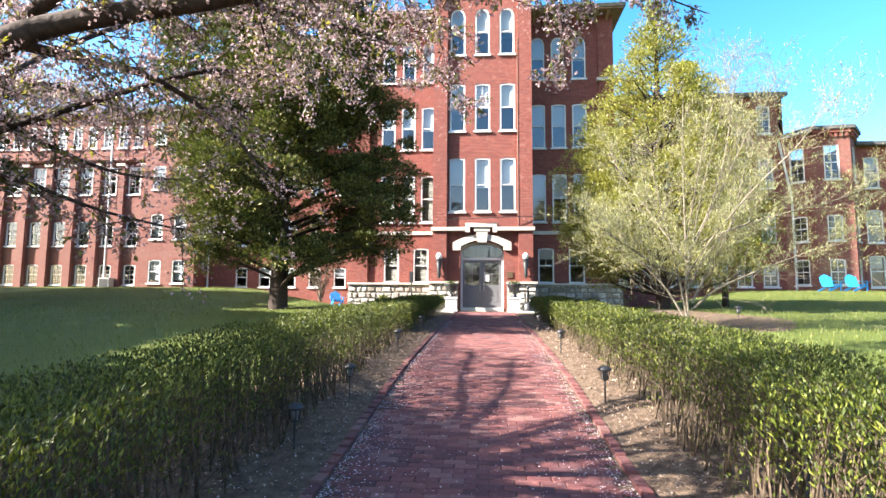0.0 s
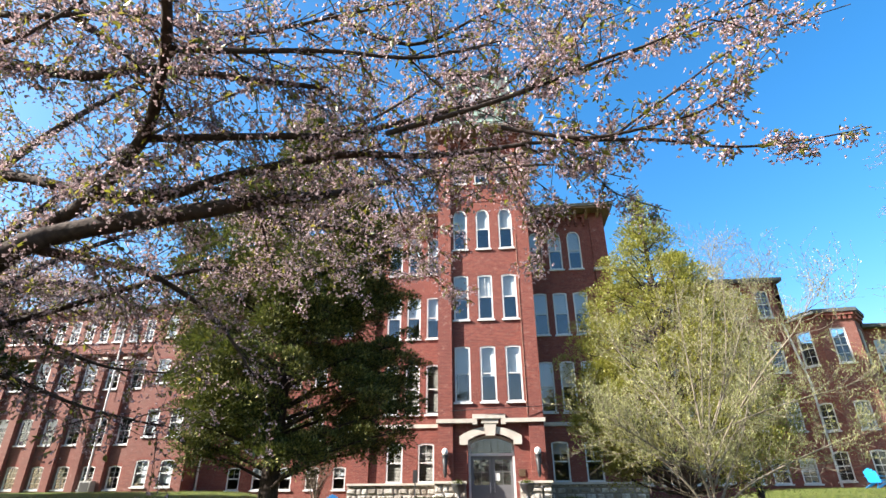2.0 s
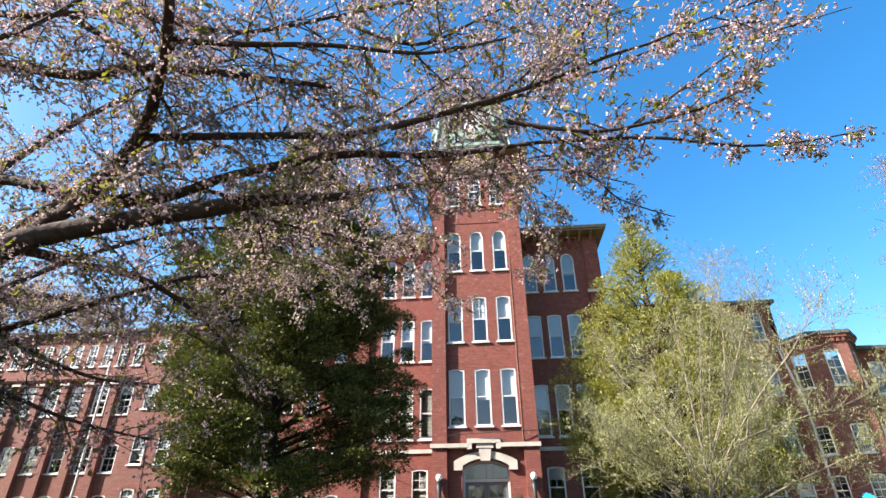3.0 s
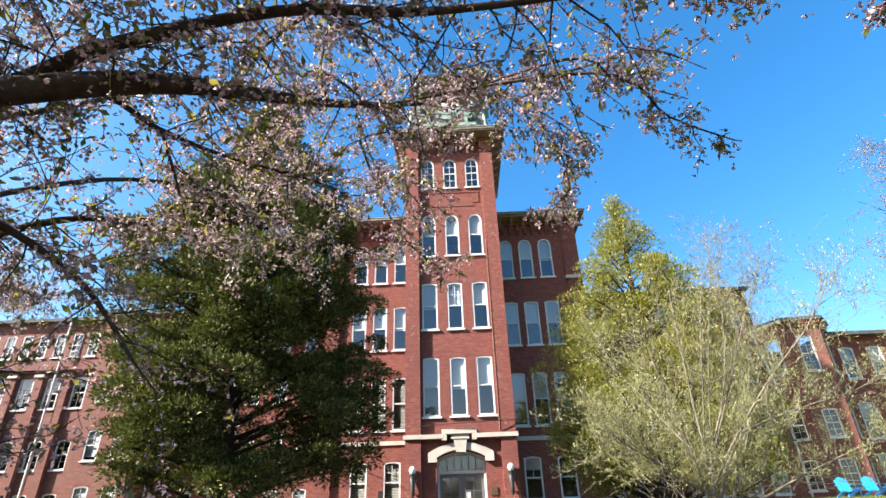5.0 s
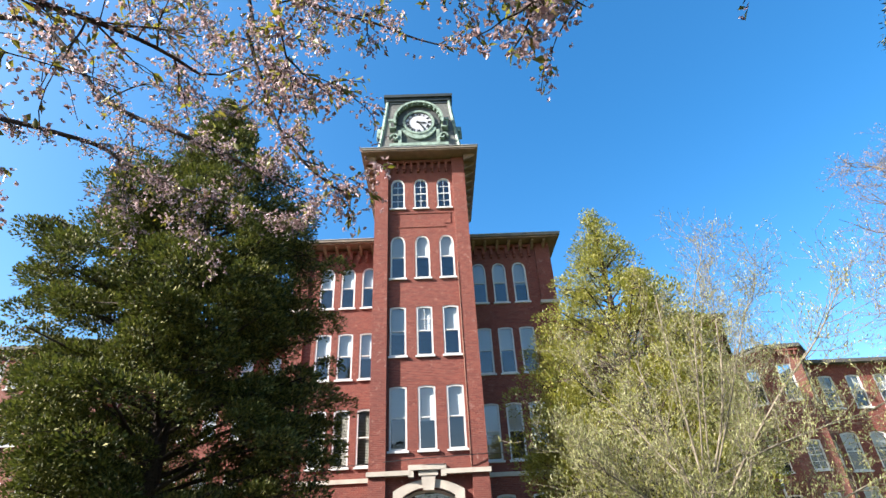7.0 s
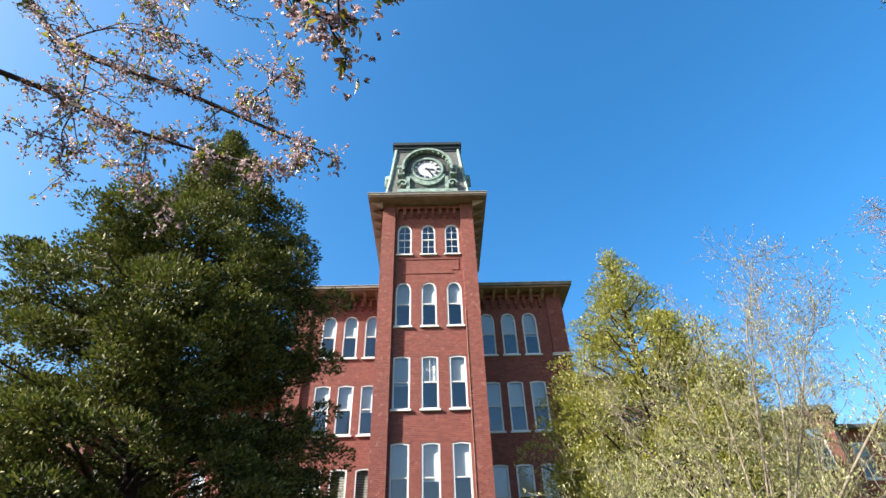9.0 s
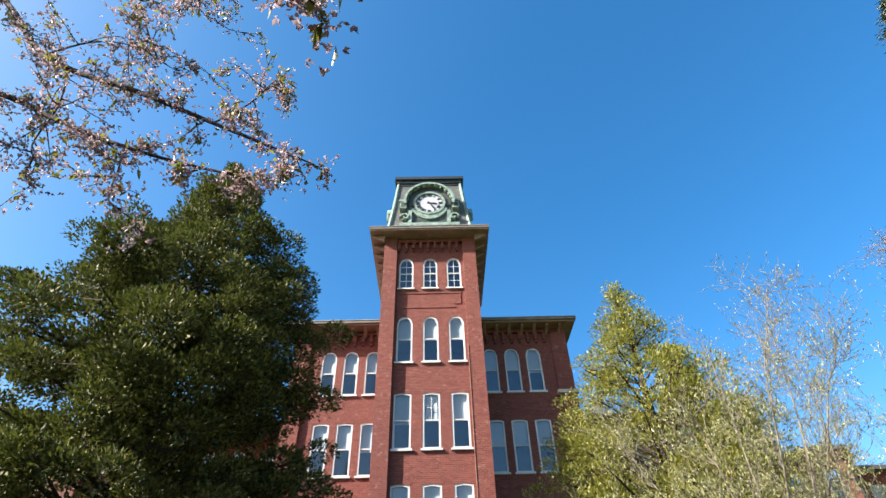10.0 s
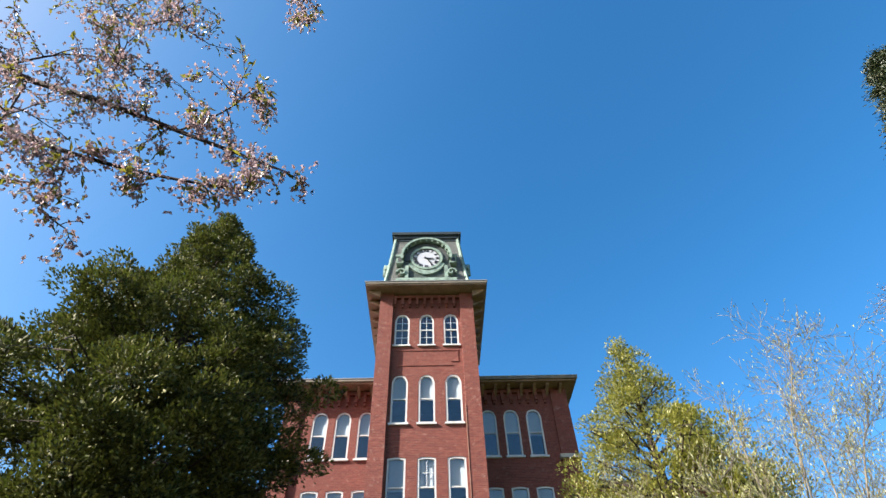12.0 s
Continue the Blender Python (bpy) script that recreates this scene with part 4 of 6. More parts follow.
def magnolia(name, label, base, z_crown, profile, limbs, per, mat, seed, trunk_r, leaf=(0.085, 0.042), up=0.2, pad=1.0, skew=0.0):
    """A leafy evergreen: profile gives the crown's radius by height; limbs carry flat pads of leaves with gaps between."""
    rng = np.random.default_rng(seed)
    tree = thing(name, label, "tree", at=base)
    top = profile[-1][0]
    tr = MB()
    tr.tube(bend([(0, 0, -0.4), (0.02, 0, 0.3), (0.05, 0, top * 0.4), (0.05, 0.05, top * 0.95)]), [trunk_r * 1.5, trunk_r * 1.15] + [trunk_r * (1 - 0.082 * i) for i in range(11)], 10)
    C, D, N = [], [], []
    for j in range(limbs):
        h = ((j + rng.uniform()) / limbs) ** 0.92
        z = z_crown + (top - z_crown) * h
        a = j * 2.39996 + rng.normal() * 0.3
        lump = 1 + 0.22 * noise.noise(Vector((math.cos(a) * 1.5, math.sin(a) * 1.5, z * 0.6 + seed))) + rng.normal() * 0.06
        R = max(0.1, (lerp_table(z, profile) - 0.25) * lump * (1 + skew * math.cos(a)) * (1 - 0.8 * skew * abs(math.sin(a))))
        out = np.array([math.cos(a), math.sin(a), 0.0])
        lat = np.array([-math.sin(a), math.cos(a), 0.0])
        tip = out * R + np.array([0, 0, z])
        zs = max(0.4, min(z - (0.12 + up) * R, top * 0.92))
        line = bend([(0, 0, zs), tuple(out * R * 0.5 + np.array([0, 0, z - up * 0.55 * R])), tuple(tip)], 4)
        tr.tube(line, [0.012 + 0.055 * (1 - i / 8) * min(1, R / 3) for i in range(9)], 5)
        for i in range(2 + int(R * 1.6)):
            f = 1.0 if i == 0 else rng.uniform(0.4, 1.0) ** 0.7
            q = np.array(line[min(8, int(f * 8))])
            c = q + lat * rng.normal() * 0.2 * R * f + out * rng.normal() * 0.12 + np.array([0, 0, rng.normal() * 0.12])
            size = pad * rng.uniform(0.3, 0.58) * min(1.0, 0.5 + 0.2 * R)
            tr.tube([q, c], [0.014, 0.006], 3)
            k = int(per * rng.uniform(0.7, 1.3) * (size / 0.42) ** 2)
            d = rand_dirs(rng, k)
            d[:, 2] = np.abs(d[:, 2]) * np.where(rng.uniform(size=k) < 0.72, 1, -1)
            C.append(c + d * size * rng.uniform(0.3, 1.0, (k, 1)) ** 0.6 * np.array([1.1, 1.1, 0.5 + up]))
            D.append(d * 0.8 + out * 0.4 + np.array([0, 0, 0.2 + up]) + rand_dirs(rng, k) * 0.6)
            N.append(rand_dirs(rng, k) * 0.6 + d * 0.4 + np.array([0, 0, 0.8]))
    C, D, N = np.concatenate(C), np.concatenate(D), np.concatenate(N)
    n = len(C)
    part("trunk", raw("trunk", tr, BARK_DARK, True), BARK_DARK, tree)
    part("crown", leaves("crown", C, D, N, leaf[0] * rng.uniform(0.7, 1.35, n), leaf[1] * rng.uniform(0.7, 1.35, n), mat), mat, tree)
    return tree


magnolia("magnolia_tree", "tall dark evergreen magnolia with glossy leaves on the lawn", (-6.05, 16.2, 1.33), 1.5,
         [(1.2, 2.6), (2.0, 3.45), (3.8, 3.65), (6.0, 3.7), (7.4, 3.6), (8.6, 3.05), (10.2, 2.15), (11.6, 1.35), (12.9, 0.8), (14.0, 0.15)], 165, 340, MAGNOLIA, 3, 0.33, (0.092, 0.046), skew=0.1)
magnolia("young_magnolia_tree", "bright yellow-green evergreen tree beside the tower", (5.8, 18.2, 1.45), 1.2,
         [(1.0, 2.7), (2.7, 3.3), (4.5, 2.95), (5.5, 2.55), (7.1, 1.9), (8.2, 1.2), (9.2, 0.75), (10.1, 0.2)], 140, 225, MAGNOLIA_LIT, 8, 0.26, (0.08, 0.036), 0.42, 0.95)


def shoots(rng, mb, start, d, length, r, depth, tips, wob=0.25, up=0.1, kids=3, shrink=0.62):
    """Branch and branch again; collects (point, direction) along the thin shoots."""
    pts, p, dd = [Vector(start)], Vector(start), Vector(d).normalized()
    n = 5 if depth else 4
    for i in range(n):
        dd = (dd + Vector(rng.normal(size=3)) * wob * 0.5 + Vector((0, 0, up))).normalized()
        p = p + dd * length / n
        pts.append(p.copy())
    mb.tube(pts, [max(0.0025, r * (1 - 0.7 * i / n)) for i in range(n + 1)], 5 if depth > 1 else 3)
    if depth <= 1:
        for a, b in zip(pts, pts[1:]):
            tips.append(((a + b) / 2, (b - a).normalized()))
        tips.append((pts[-1], dd))
    if depth:
        for k in range(kids):
            i = int(rng.integers(1, n + 1))
            side = Vector(rng.normal(size=3))
            side = (side - dd * side.dot(dd)).normalized()
            shoots(rng, mb, pts[i], dd * 0.75 + side * rng.uniform(0.5, 0.95), length * shrink * rng.uniform(0.75, 1.2), r * 0.5, depth - 1, tips, wob, up, kids, shrink)


def spring_tree():
    rng = np.random.default_rng(21)
    tree = thing("spring_tree", "slender pale-barked tree with thin young leaves, branching from its base", "tree", at=(4.3, 11.9, 1.15))
    mb, tips = MB(), []
    stems = [((0.05, 0, 0), (0.0, 0.1, 0.3), (0.02, 0.15, 1.9), (0.05, 0.2, 3.4), (0.1, 0.2, 4.9), 0.06),
             ((-0.05, 0, 0.05), (-0.42, 0.05, 0.75), (-0.85, 0.1, 1.25), (-1.3, 0.1, 1.6), (-1.55, 0.1, 2.1), 0.045),
             ((-0.05, 0, 0.15), (-0.25, -0.2, 0.9), (-0.5, -0.5, 1.7), (-0.8, -0.7, 2.7), (-0.95, -0.8, 3.5), 0.04),
             ((0.05, 0, 0.35), (0.5, -0.1, 0.75), (1.2, -0.2, 1.1), (2.2, -0.3, 1.5), (3.2, -0.4, 1.85), 0.05),
             ((0.05, 0, 0.5), (0.45, 0.2, 1.1), (1.0, 0.4, 2.0), (1.4, 0.5, 3.2), (1.6, 0.5, 4.4), 0.045),
             ((0.05, 0.1, 0.8), (0.6, 0.6, 1.5), (1.4, 1.0, 2.3), (1.9, 1.2, 3.1), (2.3, 1.3, 3.8), 0.045),
             ((0.0, 0, 1.2), (0.4, 0.3, 2.6), (0.8, 0.4, 4.0), (0.95, 0.3, 4.6), (1.0, 0.2, 5.2), 0.028),
             ((0.0, 0, 1.4), (0.6, -0.2, 2.7), (1.2, -0.3, 4.0), (1.45, -0.4, 4.4), (1.7, -0.4, 5.0), 0.026),
             ((0.0, 0, 1.8), (0.1, -0.4, 3.0), (0.3, -0.6, 4.2), (0.5, -0.8, 4.8), (0.65, -0.9, 5.3), 0.022),
             ((0.0, 0, 1.3), (-0.3, 0.5, 2.0), (-0.6, 0.9, 2.7), (-1.0, 1.1, 3.4), (-1.2, 1.2, 4.0), 0.035),
             ((0.0, 0, 1.1), (0.3, -0.6, 1.8), (0.8, -1.2, 2.6), (1.3, -1.6, 3.2), (1.7, -1.8, 3.8), 0.04),
             ((0.0, 0, 0.9), (-0.7, -0.3, 1.2), (-1.2, -0.5, 1.5), (-1.6, -0.6, 1.75), (-1.75, -0.7, 1.9), 0.035),
             ((0.0, 0, 1.5), (0.5, 0.1, 2.4), (0.8, 0.1, 3.3), (1.0, 0.1, 4.3), (1.15, 0.1, 5.3), 0.035),
             ((0.0, 0.1, 1.6), (0.9, -0.1, 2.0), (1.9, -0.2, 2.3), (2.7, -0.2, 2.5), (3.2, -0.2, 2.7), 0.035)]
    for *pts, r in stems:
        line = bend(pts, 4)
        mb.tube(line, [r * 0.5 * (1 - 0.88 * i / len(line)) + 0.003 for i in range(len(line))], 7)
        for i in range(3, len(line)):
            high = line[i].z > 3.6
            for _ in range(2):
                d = (line[i] - line[i - 1]).normalized()
                side = Vector(rng.normal(size=3)).normalized()
                out = Vector((line[i].x, line[i].y, 0)) * 0.15
                shoots(rng, mb, line[i], d * 0.6 + side * 0.75 + out, rng.uniform(0.5, 0.95) * (0.75 if high else 1.0), 0.0035 if high else 0.006, 2, tips, 0.22, 0.08, 3, 0.62)
    pts = np.array([p for p, _ in tips])
    dirs = np.array([d for _, d in tips])
    idx = rng.integers(0, len(pts), 60000)
    C = pts[idx] + rng.normal(size=(len(idx), 3)) * 0.03
    D = dirs[idx] * 0.5 + np.array([0, 0, 0.7]) + rng.normal(size=(len(idx), 3)) * 0.35
    keep = rng.uniform(size=len(idx)) < np.clip(1.35 - C[:, 2] / 4.2, 0.1, 1) * (C[:, 2] > 1.1)
    C, D = C[keep], D[keep]
    part("trunk", raw("trunk", mb, BARK_GREY, True), BARK_GREY, tree)
    part("foliage", leaves("foliage", C, D, rand_dirs(rng, len(C)), rng.uniform(0.028, 0.06, len(C)), rng.uniform(0.009, 0.018, len(C)), SPRING), SPRING, tree, "sparse pale green young leaves")


spring_tree()


def cherry_tree():
    rng = np.random.default_rng(4)
    tree = thing("cherry_tree", "spreading flowering cherry with fading pink blossom over the walk", "tree", at=(-4.6, 4.1, 0.45))
    off = Vector((-4.6, 4.1, 0.45))
    mb, tips = MB(), []
    mb.tube(bend([off + Vector((0, 0, -0.3)), off + Vector((0, 0, 0.5)), off + Vector((0.1, 0, 1.3)), off + Vector((0.35, -0.05, 2.1))]), [0.26, 0.24, 0.22, 0.21, 0.2, 0.2, 0.19, 0.19, 0.18, 0.18, 0.17, 0.15, 0.14], 12)
    fork = off + Vector((0.35, -0.05, 2.05))
    limbs = []

    def limb(r0, r1, *pts, twigs=1.0, root=True):
        line = bend(([fork] if root else []) + [Vector(p) for p in pts], 5)
        n = len(line)
        mb.tube(line, [r0 + (r1 - r0) * i / (n - 1) for i in range(n)], 8)
        limbs.append((line, twigs))

    limb(0.085, 0.012, (-2.67, 3.4, 2.99), (-2.3, 3.45, 3.21), (-1.43, 3.5, 3.35), (-1.06, 3.66, 3.5), (-0.78, 3.98, 3.72), (-0.49, 4.6, 4.21), (-0.02, 5.08, 4.63))
    limb(0.055, 0.02, (-2.88, 3.75, 3.34), (-2.37, 3.6, 3.54), (-1.84, 3.3, 3.79), (-1.49, 2.9, 3.83), (-1.26, 2.6, 3.79), (-1.1, 2.3, 3.87), (-0.9, 1.7, 4.2))
    limb(0.026, 0.008, (-1.84, 3.3, 3.79), (-1.01, 3.4, 3.82), (-0.57, 3.45, 3.83), (-0.12, 3.5, 3.96), (0.42, 3.6, 4.17), (0.77, 3.8, 4.49), (1.16, 3.9, 5.08), (1.54, 3.9, 5.81), root=False)
    limb(0.05, 0.012, (-3.85, 3.9, 3.98), (-2.2, 3.8, 3.65), (-1.34, 3.6, 3.68), (-0.57, 3.5, 3.71), (0.03, 3.5, 3.66), (0.65, 3.5, 3.71))
    limb(0.012, 0.004, (0.65, 3.5, 3.71), (1.31, 3.4, 3.61), (1.83, 3.5, 3.59), (2.29, 3.6, 3.67), (2.78, 3.65, 3.78), root=False, twigs=0.45)
    limb(0.009, 0.003, (1.11, 3.4, 3.63), (1.5, 3.3, 3.87), (2.02, 3.3, 4.24), (2.68, 3.3, 4.47), root=False, twigs=0.35)
    limb(0.012, 0.004, (0.77, 3.8, 4.49), (1.18, 3.7, 4.49), (1.52, 3.7, 4.63), (2.14, 3.7, 4.85), (2.63, 3.7, 4.86), root=False, twigs=0.5)
    limb(0.012, 0.004, (-0.35, 4.75, 4.33), (0.95, 4.3, 4.08), (1.4, 4.5, 3.9), (1.8, 4.6, 3.78), root=False, twigs=0.6)
    limb(0.02, 0.006, (-1.26, 2.6, 3.79), (-0.97, 2.7, 3.84), (-0.47, 2.8, 3.89), (0.03, 2.9, 3.89), (0.49, 3.0, 4.08), root=False)
    limb(0.035, 0.008, (-2.5, 3.42, 3.1), (-2.48, 4.0, 3.26), (-2.08, 4.1, 3.16), (-1.69, 4.3, 2.9), (-1.41, 4.4, 2.54), root=False)
    limb(0.05, 0.012, (-3.43, 3.3, 4.34), (-2.28, 3.2, 4.27), (-1.75, 3.1, 4.19), (-1.03, 3.1, 4.02), (-0.59, 3.2, 4.0))
    limb(0.03, 0.006, (-3.84, 4.3, 3.12), (-3.2, 4.6, 2.82), (-2.81, 4.8, 2.68), (-2.43, 5.0, 2.67))
    limb(0.025, 0.006, (-3.59, 4.4, 2.6), (-2.87, 4.7, 2.35), (-2.31, 4.9, 2.22))
    limb(0.03, 0.01, (-2.92, 3.0, 5.06), (-1.94, 3.1, 4.31), (-1.64, 3.3, 3.92), root=False)
    limb(0.04, 0.004, (-4.3, 5.2, 4.6), (-3.9, 6.3, 6.0), (-3.53, 7.0, 6.87), (-2.53, 7.0, 5.73), (-1.67, 7.0, 5.23), (-1.08, 7.0, 4.87), (-0.67, 7.0, 4.62), (-0.39, 7.0, 4.45), twigs=0.5)
    limb(0.03, 0.003, (-4.0, 5.2, 3.9), (-3.3, 6.2, 4.9), (-2.63, 7.0, 5.26), (-2.16, 7.0, 4.98), (-1.72, 7.0, 4.73), (-1.23, 7.0, 4.51), (-0.81, 7.0, 4.37), (-0.54, 7.0, 4.3), twigs=0.4)
    limb(0.006, 0.003, (-1.08, 7.0, 4.87), (-0.93, 7.0, 5.03), (-0.8, 7.0, 5.27), (-0.72, 7.0, 5.44), root=False, twigs=0.6)
    limb(0.006, 0.003, (-1.72, 7.0, 4.73), (-1.53, 7.0, 4.54), (-1.47, 7.0, 4.2), (-1.36, 7.0, 4.11), root=False, twigs=0.6)
    limb(0.03, 0.01, (-4.2, 5.0, 4.4), (-3.9, 6.0, 6.2), (-3.1, 6.6, 7.4), (-2.2, 6.8, 7.9), (-1.0, 6.9, 7.5), twigs=0.5)
    limb(0.008, 0.003, (-1.0, 6.9, 7.5), (-0.84, 6.9, 7.31), (-0.71, 6.9, 6.67), (-0.54, 6.9, 6.09), root=False, twigs=0.35)
    limb(0.01, 0.003, (-2.69, 6.9, 7.36), (-2.14, 6.9, 6.59), (-1.73, 6.9, 5.76), (-1.6, 6.9, 5.58), root=False, twigs=0.6)
    limb(0.01, 0.003, (-2.55, 6.9, 7.36), (-2.01, 6.9, 7.08), (-1.67, 6.9, 6.47), (-1.39, 6.9, 6.06), root=False, twigs=0.8)
    limb(0.008, 0.003, (-2.53, 7.0, 5.73), (-2.27, 7.0, 5.91), (-1.95, 7.0, 5.86), (-1.52, 7.0, 5.51), root=False, twigs=0.8)
    limb(0.008, 0.003, (-2.25, 7.0, 5.5), (-2.13, 7.0, 5.07), (-2.1, 7.0, 4.66), (-1.93, 7.0, 4.45), root=False, twigs=0.8)
    limb(0.022, 0.006, (-2.37, 3.6, 3.54), (-1.77, 4.0, 3.86), (-1.52, 4.3, 3.83), (-1.32, 4.7, 3.93), (-0.83, 5.0, 3.92), (-0.64, 5.2, 3.92), root=False)
    limb(0.012, 0.004, (-1.5, 4.3, 3.82), (-1.55, 4.6, 3.72), (-1.5, 4.8, 3.42), root=False)
    limb(0.014, 0.003, (-0.6, 4.3, 4.0), (-0.68, 4.5, 4.4), (-0.45, 4.7, 4.33), (-0.27, 4.9, 4.11), (-0.15, 5.1, 3.62), root=False, twigs=0.6)
    limb(0.03, 0.006, (-2.8, 4.5, 3.2), (-2.1, 4.5, 3.38), (-1.88, 4.8, 3.53), (-1.59, 5.1, 3.56), (-1.43, 5.2, 3.47))
    limb(0.014, 0.003, (-0.3, 4.8, 4.37), (0.3, 4.8, 4.55), (0.6, 4.7, 4.2), (0.75, 4.55, 3.7), (0.74, 4.46, 3.23), root=False, twigs=0.7)
    limb(0.01, 0.003, (-0.02, 5.08, 4.63), (0.5, 5.0, 4.6), (0.85, 5.0, 4.35), (1.12, 5.0, 4.05), root=False, twigs=0.6)
    limb(0.01, 0.003, (0.3, 4.8, 4.55), (0.9, 4.7, 4.5), (1.35, 4.55, 4.5), (1.6, 4.5, 4.35), root=False, twigs=0.4)
    limb(0.012, 0.003, (-0.02, 5.08, 4.63), (0.83, 4.4, 4.3), (1.11, 4.4, 4.12), (1.54, 4.5, 4.03), root=False, twigs=0.7)
    limb(0.03, 0.006, (-3.4, 3.2, 4.7), (-3.81, 3.0, 4.92), (-2.77, 3.0, 4.67), (-1.96, 3.0, 4.6), (-1.19, 3.0, 4.32), (-0.49, 3.0, 4.4), (0.15, 3.0, 4.53), root=False)
    limb(0.02, 0.005, (-2.98, 2.8, 4.11), (-2.42, 2.8, 4.21), (-2.01, 2.8, 4.55), (-1.58, 2.8, 4.83), root=False)
    limb(0.016, 0.004, (-0.65, 3.2, 4.66), (-0.09, 3.2, 4.32), (0.37, 3.2, 4.53), (0.76, 3.2, 4.76), root=False, twigs=0.9)
    limb(0.016, 0.003, (-0.17, 3.0, 3.46), (0.33, 3.0, 3.6), (0.65, 3.0, 3.71), (1.05, 3.0, 3.88), (1.27, 3.0, 3.95), (1.66, 3.0, 4.13), (2.1, 3.0, 4.27), root=False, twigs=0.75)
    limb(0.012, 0.003, (0.45, 3.0, 3.45), (0.88, 3.0, 3.35), (1.26, 3.0, 3.41), (1.54, 3.0, 3.5), (1.79, 3.0, 3.7), root=False, twigs=0.75)
    limb(0.014, 0.003, (0.43, 3.8, 4.38), (0.8, 3.8, 4.75), (1.01, 3.8, 5.11), (1.23, 3.8, 5.42), root=False, twigs=0.9)
    limb(0.016, 0.004, (-0.98, 4.0, 3.95), (-0.65, 4.0, 4.31), (-0.21, 4.0, 4.62), (0.32, 4.0, 5.08), (0.59, 4.0, 5.61), root=False)
    limb(0.012, 0.003, (-0.7, 5.6, 5.07), (-0.52, 5.6, 4.48), (-0.21, 5.6, 4.28), (0.04, 5.6, 4.2), root=False, twigs=0.6)
    limb(0.012, 0.003, (-0.66, 5.6, 4.73), (-0.45, 5.6, 4.11), (-0.29, 5.6, 3.79), (-0.08, 5.6, 3.56), (0.06, 5.6, 3.5), root=False, twigs=0.6)
    limb(0.012, 0.003, (-0.47, 5.5, 5.08), (-0.24, 5.5, 4.84), (0.1, 5.5, 4.67), (0.36, 5.5, 4.51), (0.63, 5.5, 4.4), root=False, twigs=0.6)
    # the far side of the crown, over the lawn and behind
    limb(0.07, 0.01, (-5.2, 3.6, 3.4), (-6.0, 3.0, 4.2), (-6.8, 2.4, 4.7))
    limb(0.07, 0.01, (-4.3, 3.0, 3.4), (-3.9, 1.8, 4.2), (-3.4, 0.6, 4.8), (-2.8, -0.6, 5.0))
    limb(0.06, 0.01, (-4.2, 4.2, 3.8), (-4.0, 4.6, 5.0), (-3.2, 4.8, 5.9), (-2.2, 4.9, 6.4))
    # dense made-up limbs, added to throw shade on the left hedge and the walk
    limb(0.06, 0.01, (-5.2, 3.2, 3.0), (-6.0, 2.0, 3.5), (-6.6, 0.8, 4.0), (-6.9, -0.4, 4.3), twigs=1.8)
    limb(0.05, 0.01, (-5.0, 3.0, 3.0), (-5.4, 1.6, 3.3), (-5.5, 0.4, 3.6), (-5.4, -0.8, 3.9), twigs=1.8)
    limb(0.05, 0.01, (-5.4, 3.6, 3.0), (-6.4, 3.0, 3.2), (-7.2, 2.2, 3.5), (-7.9, 1.2, 3.7), twigs=1.8)
    limb(0.05, 0.01, (-4.6, 5.0, 3.4), (-5.0, 6.2, 4.1), (-5.2, 7.2, 4.4), (-5.3, 8.4, 4.6), twigs=2.0)
    limb(0.05, 0.01, (-5.0, 5.2, 3.6), (-5.9, 6.6, 4.3), (-6.4, 8.0, 4.8), (-6.6, 9.4, 5.0), twigs=1.7)
    limb(0.05, 0.01, (-5.2, 4.8, 3.4), (-6.4, 5.6, 3.9), (-7.4, 6.6, 4.3), (-8.0, 7.8, 4.5), twigs=1.7)
    for line, twigs in limbs:
        n = len(line)
        for i in range(2, n):
            step = (line[i] - line[i - 1]).length
            for _ in range(max(0, int(step * 14 * twigs + rng.uniform()))):
                p = line[i - 1].lerp(line[i], rng.uniform())
                d = (line[i] - line[i - 1]).normalized()
                side = Vector(rng.normal(size=3))
                side.z *= 0.6
                side = side.normalized()
                ln = rng.uniform(0.18, 0.6) * (0.2 + 0.8 * min(twigs, 1.0) ** 2)
                shoots(rng, mb, p, d * 0.6 + side * 0.8, ln, 0.006, 1, tips, 0.3, -0.03, 2, 0.6)
        for a, c in zip(line[n // 3:], line[n // 3 + 1:]):
            if twigs < 0.9:
                tips.append(((a + c) / 2, (c - a).normalized()))
    pts = np.array([p for p, _ in tips])
    dirs = np.array([d for _, d in tips])
    near = np.hypot(pts[:, 0] - 0.3, np.maximum(0, np.abs(pts[:, 1] - 3.2) - 2.8)) < 0.6
    ok = ~(near & (pts[:, 2] < 3.0))
    pts, dirs = pts[ok], dirs[ok]
    m = len(pts)
    pick = rng.uniform(size=m) < np.where(pts[:, 0] < -4.4, 0.9, 0.76)
    C, D = [], []
    for p in pts[pick]:
        k = int(rng.integers(2, 5))
        for c in p + rng.normal(size=(k, 3)) * 0.035 + np.array([0, 0, -0.02]):
            q = int(rng.integers(3, 5))
            face = rand_dirs(rng, 1)[0]
            C.append(np.repeat(c[None], q, 0))
            D.append(rand_dirs(rng, q) + face * 0.7)
    C, D = np.concatenate(C), np.concatenate(D)
    part("trunk", raw("trunk", mb, BARK_DARK, True), BARK_DARK, tree).location = -off
    o = part("blossom", leaves("blossom", C, D, rand_dirs(rng, len(C)), rng.uniform(0.014, 0.028, len(C)), rng.uniform(0.01, 0.02, len(C)), BLOSSOM), BLOSSOM, tree, "fading pale pink blossom")
    o.location = -off
